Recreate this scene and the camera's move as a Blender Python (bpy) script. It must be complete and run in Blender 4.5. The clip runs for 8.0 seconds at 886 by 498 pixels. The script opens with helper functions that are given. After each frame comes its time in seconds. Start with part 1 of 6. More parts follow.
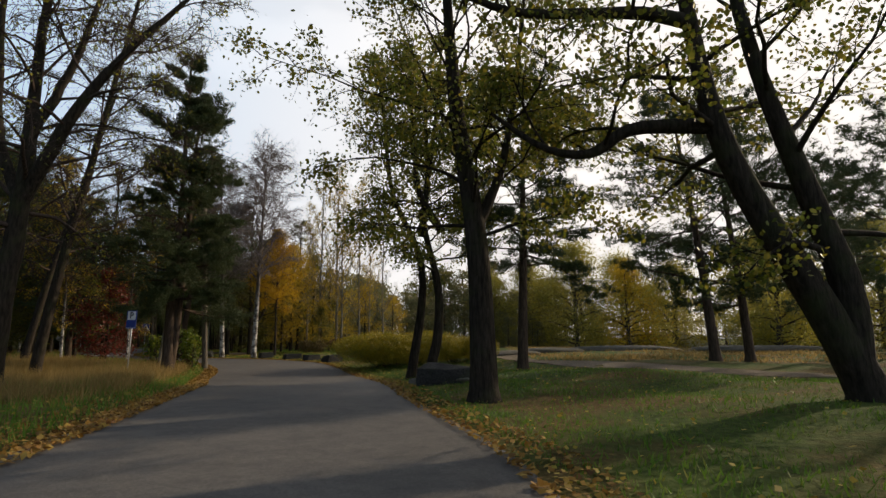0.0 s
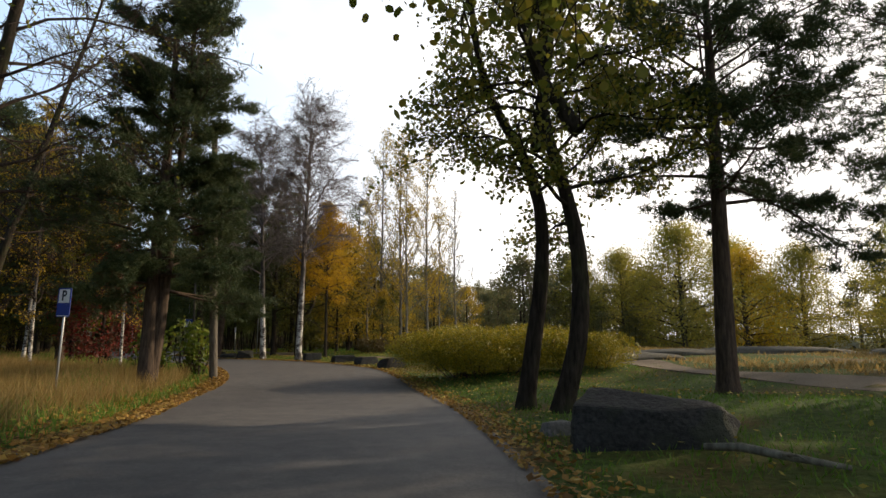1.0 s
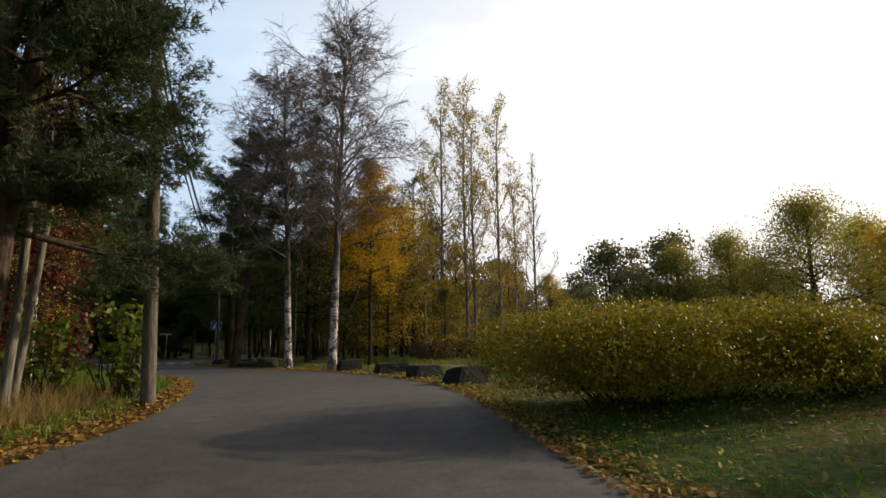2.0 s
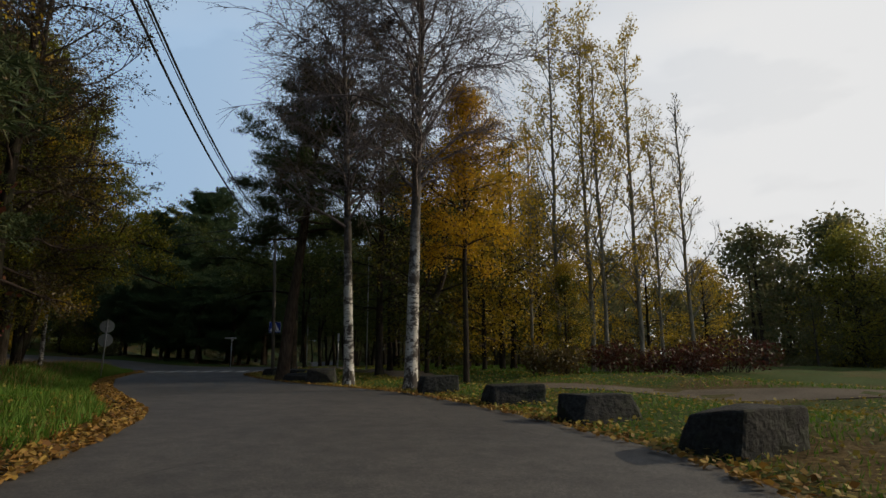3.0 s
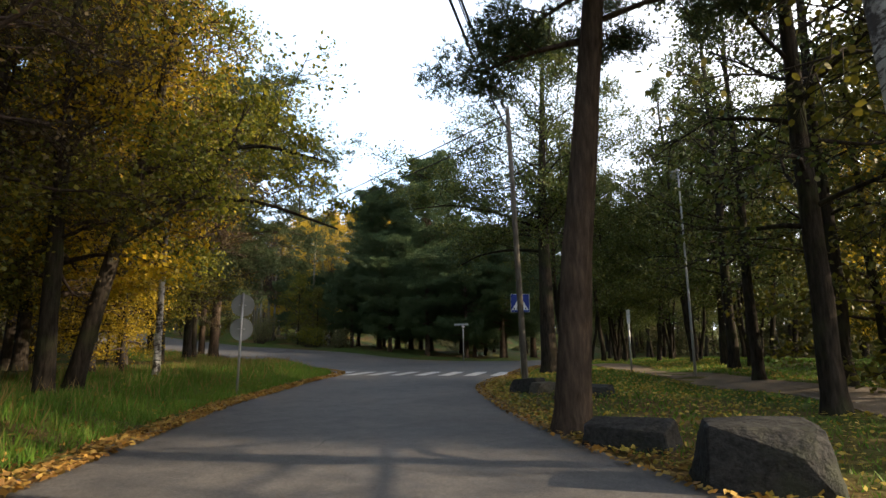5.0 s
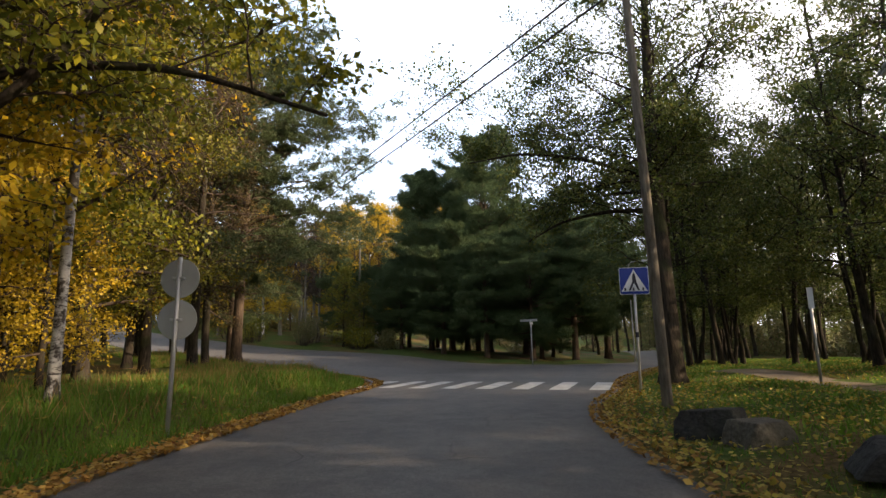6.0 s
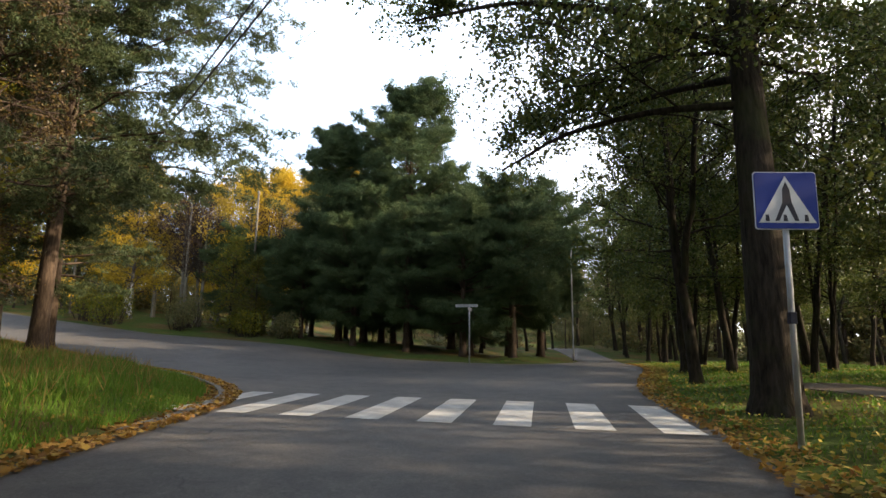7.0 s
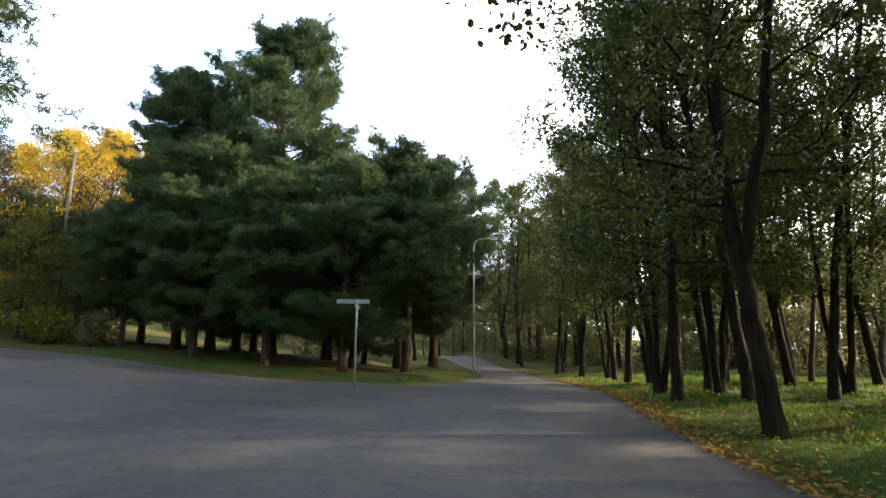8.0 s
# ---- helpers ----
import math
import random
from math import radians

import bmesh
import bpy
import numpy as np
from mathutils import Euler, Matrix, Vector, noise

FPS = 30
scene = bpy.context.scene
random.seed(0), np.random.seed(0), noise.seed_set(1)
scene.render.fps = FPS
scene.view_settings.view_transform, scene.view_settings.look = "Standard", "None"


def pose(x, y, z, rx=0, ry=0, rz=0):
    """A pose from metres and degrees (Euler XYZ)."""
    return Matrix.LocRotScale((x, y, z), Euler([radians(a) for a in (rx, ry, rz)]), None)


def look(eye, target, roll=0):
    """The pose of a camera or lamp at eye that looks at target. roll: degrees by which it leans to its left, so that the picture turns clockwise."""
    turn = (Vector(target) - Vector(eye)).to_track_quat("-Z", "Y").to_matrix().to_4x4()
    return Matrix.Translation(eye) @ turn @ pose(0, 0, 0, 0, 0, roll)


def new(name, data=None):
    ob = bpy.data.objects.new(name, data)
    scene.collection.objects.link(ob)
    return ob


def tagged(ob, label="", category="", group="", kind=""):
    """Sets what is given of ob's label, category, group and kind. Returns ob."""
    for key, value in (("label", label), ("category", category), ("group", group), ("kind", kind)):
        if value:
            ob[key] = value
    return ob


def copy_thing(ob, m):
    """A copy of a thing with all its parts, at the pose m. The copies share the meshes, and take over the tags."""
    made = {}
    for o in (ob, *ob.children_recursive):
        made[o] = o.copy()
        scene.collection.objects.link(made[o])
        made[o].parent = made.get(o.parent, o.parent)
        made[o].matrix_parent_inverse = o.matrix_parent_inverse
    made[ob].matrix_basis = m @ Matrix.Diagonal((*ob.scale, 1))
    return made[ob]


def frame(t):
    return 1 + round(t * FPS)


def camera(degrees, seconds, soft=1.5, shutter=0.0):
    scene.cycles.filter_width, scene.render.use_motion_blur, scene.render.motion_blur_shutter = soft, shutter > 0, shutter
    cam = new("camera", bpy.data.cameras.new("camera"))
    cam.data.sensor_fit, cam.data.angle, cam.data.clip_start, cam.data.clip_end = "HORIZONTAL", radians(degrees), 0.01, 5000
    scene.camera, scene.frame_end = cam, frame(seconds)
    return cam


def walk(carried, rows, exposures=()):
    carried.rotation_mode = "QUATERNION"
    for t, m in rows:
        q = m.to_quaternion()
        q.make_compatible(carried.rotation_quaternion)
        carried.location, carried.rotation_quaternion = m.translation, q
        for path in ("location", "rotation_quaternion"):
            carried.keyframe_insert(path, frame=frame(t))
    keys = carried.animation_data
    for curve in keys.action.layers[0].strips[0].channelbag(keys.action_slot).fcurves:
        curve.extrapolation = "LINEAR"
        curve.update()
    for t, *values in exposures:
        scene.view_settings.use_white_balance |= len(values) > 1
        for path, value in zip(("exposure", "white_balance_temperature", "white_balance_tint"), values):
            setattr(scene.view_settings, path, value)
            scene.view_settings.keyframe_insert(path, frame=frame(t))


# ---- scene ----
from mathutils.geometry import delaunay_2d_cdt

cam = camera(76.5, 8.0)

PATH = [
    (0, (1.791, -1.292, 1.135), (1.657, 0.677, 1.455), -0.5),
    (0.5, (0.913, 3.093, 1.163), (0.663, 5.052, 1.479), -0.4),
    (1, (-0.118, 7.249, 1.103), (-0.485, 9.189, 1.421), -0.3),
    (2.5, (-4.73, 19.837, 0.791), (-5.405, 21.684, 1.155), -0.7),
    (3, (-6.71, 23.193, 0.868), (-7.53, 24.978, 1.244), -0.1),
    (3.5, (-8.791, 26.11, 0.995), (-9.777, 27.811, 1.364), 0.1),
    (4, (-11.13, 28.76, 1.09), (-12.294, 30.347, 1.444), -0.0),
    (4.5, (-13.847, 31.04, 1.14), (-15.157, 32.511, 1.486), -0.2),
    (5.8, (-19.968, 36.647, 1.124), (-21.555, 37.818, 1.459), -1.5),
    (6, (-21.144, 37.246, 1.124), (-22.722, 38.427, 1.467), -1.3),
    (6.5, (-24.422, 39.493, 1.084), (-25.936, 40.759, 1.404), -0.1),
    (7, (-27.36, 41.814, 1.053), (-28.74, 43.227, 1.369), 0.5),
    (7.5, (-30.075, 44.277, 1.113), (-31.296, 45.827, 1.442), 0.8),
    (8, (-32.396, 46.977, 1.223), (-33.435, 48.653, 1.56), 0.6),
]
EXPOSURES = [(0, -0.5, 6850, 13), (1.0, -0.1, 6800, 13), (2.5, -0.7, 6550, 12), (3.0, -0.95, 6350, 10), (3.5, -0.95, 6400, 10), (4.0, -0.25, 6450, 10),
             (4.5, 0.6, 6550, 11), (6.0, 1.1, 7250, 18), (6.5, 1.15, 7400, 19), (7.0, 1.3, 6950, 15), (8.0, 1.66, 6650, 13)]
walk(cam, [(t, look(eye, target, roll)) for t, eye, target, roll in PATH], EXPOSURES)

# ---- light: low autumn sun, hazy bright sky ----
SUN_AZ, SUN_EL = 53.0, 21.0     # degrees clockwise from +y, and above the horizon
sun_dir = Vector((math.sin(radians(SUN_AZ)) * math.cos(radians(SUN_EL)),
                  math.cos(radians(SUN_AZ)) * math.cos(radians(SUN_EL)), math.sin(radians(SUN_EL))))
sun = new("sun", bpy.data.lights.new("sun", "SUN"))
sun.data.energy, sun.data.angle, sun.data.color = 5.0, radians(0.7), (1.0, 0.84, 0.60)
sun.matrix_world = look(sun_dir * 50, (0, 0, 0))

world = bpy.data.worlds.new("sky")
scene.world = world
world.use_nodes = True
wt = world.node_tree
wt.nodes.clear()


def wnode(kind, **props):
    n = wt.nodes.new(kind)
    for key, value in props.items():
        setattr(n, key, value)
    return n


sky = wnode("ShaderNodeTexSky", sky_type="NISHITA", sun_disc=False, sun_elevation=radians(SUN_EL),
            sun_rotation=radians(SUN_AZ), air_density=1.0, dust_density=1.2, ozone_density=1.0)
coord = wnode("ShaderNodeTexCoord")
clouds = wnode("ShaderNodeTexNoise")
clouds.inputs["Scale"].default_value = 2.2
clouds.inputs["Detail"].default_value = 5.0
stretch = wnode("ShaderNodeMapping")
stretch.inputs["Scale"].default_value = (1, 1, 2.6)
wt.links.new(coord.outputs["Generated"], stretch.inputs[0])
wt.links.new(stretch.outputs[0], clouds.inputs["Vector"])
# thin cloud veil: thicker round the sun's side of the sky
toward = wnode("ShaderNodeVectorMath", operation="DOT_PRODUCT")
wt.links.new(coord.outputs["Generated"], toward.inputs[0])
toward.inputs[1].default_value = Vector((sun_dir.x, sun_dir.y, 0)).normalized()
veil = wnode("ShaderNodeMapRange", interpolation_type="SMOOTHSTEP")
for key, value in (("From Min", -1.0), ("From Max", -0.3), ("To Min", 0.15), ("To Max", 0.95)):
    veil.inputs[key].default_value = value
wt.links.new(toward.outputs["Value"], veil.inputs["Value"])
puff = wnode("ShaderNodeMath", operation="MULTIPLY_ADD", use_clamp=True)
puff.inputs[1].default_value, puff.inputs[2].default_value = 1.5, -0.75
wt.links.new(clouds.outputs["Fac"], puff.inputs[0])
thin = wnode("ShaderNodeMath", operation="ADD", use_clamp=True)
wt.links.new(veil.outputs["Result"], thin.inputs[0])
wt.links.new(puff.outputs[0], thin.inputs[1])
height = wnode("ShaderNodeSeparateXYZ")
wt.links.new(coord.outputs["Generated"], height.inputs[0])
fade = wnode("ShaderNodeMapRange", interpolation_type="SMOOTHSTEP")
for key, value in (("From Min", 0.48), ("From Max", 0.88), ("To Min", 1.0), ("To Max", 0.06)):
    fade.inputs[key].default_value = value
wt.links.new(height.outputs["Z"], fade.inputs["Value"])
cover = wnode("ShaderNodeMath", operation="MULTIPLY", use_clamp=True)
wt.links.new(thin.outputs[0], cover.inputs[0])
wt.links.new(fade.outputs["Result"], cover.inputs[1])
mix = wnode("ShaderNodeMix", data_type="RGBA")
glare = wnode("ShaderNodeMapRange", interpolation_type="SMOOTHSTEP")
for key, value in (("From Min", -0.35), ("From Max", 0.75)):
    glare.inputs[key].default_value = value
wt.links.new(toward.outputs["Value"], glare.inputs["Value"])
haze = wnode("ShaderNodeMix", data_type="RGBA")
haze.inputs["A"].default_value, haze.inputs["B"].default_value = (13.5, 19.4, 26.4, 1), (31.0, 30.6, 29.9, 1)
whiten = wnode("ShaderNodeMath", operation="MULTIPLY_ADD", use_clamp=True)
whiten.inputs[1].default_value = 0.45
wt.links.new(puff.outputs[0], whiten.inputs[0])
wt.links.new(glare.outputs["Result"], whiten.inputs[2])
wt.links.new(whiten.outputs[0], haze.inputs["Factor"])
wt.links.new(haze.outputs["Result"], mix.inputs["B"])
wt.links.new(cover.outputs[0], mix.inputs["Factor"])
wt.links.new(sky.outputs[0], mix.inputs["A"])
back = wnode("ShaderNodeBackground")
back.inputs["Strength"].default_value = 0.05
wt.links.new(mix.outputs["Result"], back.inputs["Color"])
wt.links.new(back.outputs[0], wnode("ShaderNodeOutputWorld").inputs[0])

# ---- materials ----


class Mat:
    """A small node builder round one Principled surface."""

    def __init__(self, name, rough=0.8, metal=0.0, spec=0.3):
        self.m = bpy.data.materials.new(name)
        self.m.use_nodes = True
        self.t = self.m.node_tree
        self.b = self.t.nodes["Principled BSDF"]
        self.b.inputs["Roughness"].default_value = rough
        self.b.inputs["Metallic"].default_value = metal
        self.b.inputs["Specular IOR Level"].default_value = spec
        self.c = self.node("ShaderNodeTexCoord").outputs["Object"]

    def node(self, kind, **props):
        n = self.t.nodes.new(kind)
        for key, value in props.items():
            setattr(n, key, value)
        return n

    def link(self, a, b):
        self.t.links.new(a, b)

    def noise(self, scale, detail=4.0, stretch=(1, 1, 1), rough=0.6, seed=0.0):
        mp, n = self.node("ShaderNodeMapping"), self.node("ShaderNodeTexNoise")
        mp.inputs["Scale"].default_value, mp.inputs["Location"].default_value = stretch, (seed, seed * 0.7, seed * 1.3)
        n.inputs["Scale"].default_value, n.inputs["Detail"].default_value = scale, detail
        n.inputs["Roughness"].default_value = rough
        self.link(self.c, mp.inputs[0])
        self.link(mp.outputs[0], n.inputs["Vector"])
        return n.outputs["Fac"]

    def ramp(self, fac, stops):
        r = self.node("ShaderNodeValToRGB")
        e = r.color_ramp.elements
        e[0].position, e[0].color = stops[0][0], (*stops[0][1], 1)
        e[1].position, e[1].color = stops[-1][0], (*stops[-1][1], 1)
        for p, col in stops[1:-1]:
            e.new(p).color = (*col, 1)
        self.link(fac, r.inputs[0])
        return r.outputs[0]

    def mix(self, fac, a, b, blend="MIX"):
        n = self.node("ShaderNodeMix", data_type="RGBA", blend_type=blend)
        for key, value in (("Factor", fac), ("A", a), ("B", b)):
            if isinstance(value, (int, float)):
                n.inputs[key].default_value = value
            elif isinstance(value, tuple):
                n.inputs[key].default_value = (*value, 1)
            else:
                self.link(value, n.inputs[key])
        return n.outputs["Result"]

    def bump(self, height, strength=0.5, distance=0.02):
        n = self.node("ShaderNodeBump")
        n.inputs["Strength"].default_value, n.inputs["Distance"].default_value = strength, distance
        self.link(height, n.inputs["Height"])
        self.link(n.outputs[0], self.b.inputs["Normal"])

    def color(self, out):
        self.link(out, self.b.inputs["Base Color"])
        return self


def bark(name, dark, light, moss=None):
    m = Mat(name, 0.95, 0, 0.1)
    g = m.noise(6, 6, (3.0, 3.0, 0.55))
    col = m.ramp(g, [(0.3, dark), (0.55, tuple((a + b) / 2 for a, b in zip(dark, light))), (0.75, light)])
    if moss:
        col = m.mix(m.ramp(m.noise(1.7, 3, seed=3), [(0.5, (0, 0, 0)), (0.72, (0.8, 0.8, 0.8))]), col, moss)
    m.color(col)
    m.bump(g, 0.9, 0.03)
    return m.m


def birch_bark():
    m = Mat("birch_bark", 0.7, 0, 0.25)
    dashes = m.ramp(m.noise(3.4, 6, (1.5, 1.5, 6.0), 0.7), [(0.55, (0, 0, 0)), (0.60, (1, 1, 1))])
    patches = m.ramp(m.noise(1.5, 6, (1.3, 1.3, 1.6), 0.75, 5), [(0.475, (0, 0, 0)), (0.55, (1, 1, 1))])
    paper = m.ramp(m.noise(5, 4), [(0.3, (0.36, 0.335, 0.30)), (0.7, (0.66, 0.64, 0.60))])
    col = m.mix(dashes, paper, (0.05, 0.045, 0.04))
    col = m.mix(patches, col, (0.06, 0.05, 0.045))
    up = m.node("ShaderNodeSeparateXYZ")
    m.link(m.c, up.inputs[0])
    young = m.node("ShaderNodeMapRange")
    for key, value in (("From Min", 2.4), ("From Max", 4.6), ("To Max", 0.94)):
        young.inputs[key].default_value = value
    m.link(up.outputs["Z"], young.inputs["Value"])
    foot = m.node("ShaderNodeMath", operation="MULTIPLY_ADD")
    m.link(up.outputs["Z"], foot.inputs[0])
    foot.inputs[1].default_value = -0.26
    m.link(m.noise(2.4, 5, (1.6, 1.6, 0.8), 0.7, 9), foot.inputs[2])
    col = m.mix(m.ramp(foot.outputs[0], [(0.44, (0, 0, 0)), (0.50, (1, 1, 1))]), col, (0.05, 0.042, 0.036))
    brown = m.ramp(m.noise(7, 5, (2, 2, 0.8)), [(0.35, (0.035, 0.028, 0.023)), (0.7, (0.13, 0.11, 0.095))])
    m.color(m.mix(young.outputs["Result"], col, brown))
    m.bump(m.noise(2.6, 5, (1.6, 1.6, 9.0)), 0.5, 0.02)
    return m.m


def leafy(name, colours, through_part=0.35, gloss=0.45):
    """Leaf surface whose colour varies leaf by leaf, and lets some light through."""
    m = Mat(name, gloss, 0, 0.25)
    rnd = m.node("ShaderNodeNewGeometry").outputs["Random Per Island"]
    step = 1.0 / max(1, len(colours) - 1)
    col = m.ramp(rnd, [(i * step, c) for i, c in enumerate(colours)])
    m.color(col)
    tr = m.node("ShaderNodeBsdfTranslucent")
    m.link(col, tr.inputs["Color"])
    mixer = m.node("ShaderNodeMixShader")
    mixer.inputs[0].default_value = through_part
    m.link(m.b.outputs[0], mixer.inputs[1])
    m.link(tr.outputs[0], mixer.inputs[2])
    m.link(mixer.outputs[0], m.t.nodes["Material Output"].inputs[0])
    return m.m


def asphalt():
    m = Mat("asphalt", 0.72, 0, 0.45)
    fine = m.mix(0.4, m.noise(190, 3), m.noise(38, 4, seed=9))
    tone = m.ramp(m.noise(0.22, 5, (1, 1, 1), 0.6, 2), [(0.35, (0.70, 0.70, 0.72)), (0.68, (1.15, 1.13, 1.10))])
    col = m.mix(1.0, m.ramp(fine, [(0.3, (0.043, 0.041, 0.0405)), (0.5, (0.089, 0.085, 0.082)), (0.74, (0.215, 0.204, 0.191))]), tone, "MULTIPLY")
    v = m.node("ShaderNodeTexVoronoi", feature="DISTANCE_TO_EDGE")
    warp = m.node("ShaderNodeVectorMath", operation="ADD")
    wn = m.node("ShaderNodeTexNoise")
    wn.inputs["Scale"].default_value = 0.9
    m.link(m.c, wn.inputs["Vector"])
    m.link(m.c, warp.inputs[0])
    m.link(wn.outputs["Color"], warp.inputs[1])
    m.link(warp.outputs[0], v.inputs["Vector"])
    v.inputs["Scale"].default_value = 0.24
    crack = m.ramp(v.outputs["Distance"], [(0.0, (1, 1, 1)), (0.003, (0, 0, 0))])
    crack = m.mix(1.0, crack, m.ramp(m.noise(0.5, 3, seed=12), [(0.5, (0, 0, 0)), (0.6, (0.8, 0.8, 0.8))]), "MULTIPLY")
    worn = m.ramp(m.noise(3.2, 6, (1, 1, 1), 0.7, 21), [(0.34, (0.74, 0.74, 0.75)), (0.66, (1.24, 1.22, 1.18))])
    col = m.mix(1.0, col, worn, "MULTIPLY")
    stain = m.ramp(m.noise(1.1, 4, seed=8), [(0.62, (0, 0, 0)), (0.75, (0.45, 0.45, 0.45))])
    col = m.mix(stain, col, (0.028, 0.028, 0.029))
    col = m.mix(crack, col, (0.02, 0.02, 0.02))
    m.color(col)
    m.bump(fine, 0.5, 0.009)
    return m.m


def ground_mat():
    m = Mat("meadow_soil", 0.95, 0, 0.1)
    fine = m.noise(9, 6)
    grass = m.ramp(fine, [(0.3, (0.030, 0.050, 0.010)), (0.55, (0.065, 0.098, 0.021)), (0.75, (0.11, 0.135, 0.036))])
    dry = m.ramp(m.noise(14, 6, seed=4), [(0.3, (0.055, 0.037, 0.014)), (0.55, (0.135, 0.090, 0.034)), (0.75, (0.24, 0.165, 0.065))])
    patch = m.ramp(m.noise(0.33, 5, seed=1), [(0.46, (0, 0, 0)), (0.62, (1, 1, 1))])
    m.color(m.mix(patch, grass, dry))
    m.bump(fine, 0.9, 0.06)
    return m.m


def gravel(name, dark, light):
    m = Mat(name, 0.95, 0, 0.15)
    fine = m.noise(60, 5)
    tone = m.ramp(m.noise(0.7, 5, seed=2), [(0.3, (0.65, 0.62, 0.58)), (0.7, (1.1, 1.1, 1.1))])
    m.color(m.mix(1.0, m.ramp(fine, [(0.3, dark), (0.7, light)]), tone, "MULTIPLY"))
    m.bump(fine, 0.6, 0.015)
    return m.m


def granite(name, dark, light, lichen):
    m = Mat(name, 0.85, 0, 0.25)
    g = m.noise(22, 6)
    col = m.ramp(g, [(0.3, dark), (0.7, light)])
    col = m.mix(m.ramp(m.noise(2.2, 5, seed=6), [(0.5, (0, 0, 0)), (0.62, (0.85, 0.85, 0.85))]), col, lichen)
    m.color(col)
    m.bump(m.noise(9, 8), 0.9, 0.05)
    return m.m


def painted(name, col, rough=0.45, metal=0.0, wear=0.15):
    m = Mat(name, rough, metal, 0.5)
    lo = tuple(c * (1 - wear) for c in col)
    m.color(m.ramp(m.noise(4, 6), [(0.35, lo), (0.65, col)]))
    m.bump(m.noise(30, 3), 0.08, 0.004)
    return m.m


def worn_paint():
    m = Mat("road_paint", 0.75, 0, 0.25)
    white = m.ramp(m.noise(3, 5), [(0.35, (0.42, 0.42, 0.41)), (0.65, (0.62, 0.62, 0.60))])
    worn = m.ramp(m.noise(14, 8, (1, 1, 1), 0.75, 4), [(0.60, (0, 0, 0)), (0.68, (0.85, 0.85, 0.85))])
    m.color(m.mix(worn, white, (0.07, 0.07, 0.072)))
    m.bump(m.noise(190, 3), 0.3, 0.005)
    return m.m


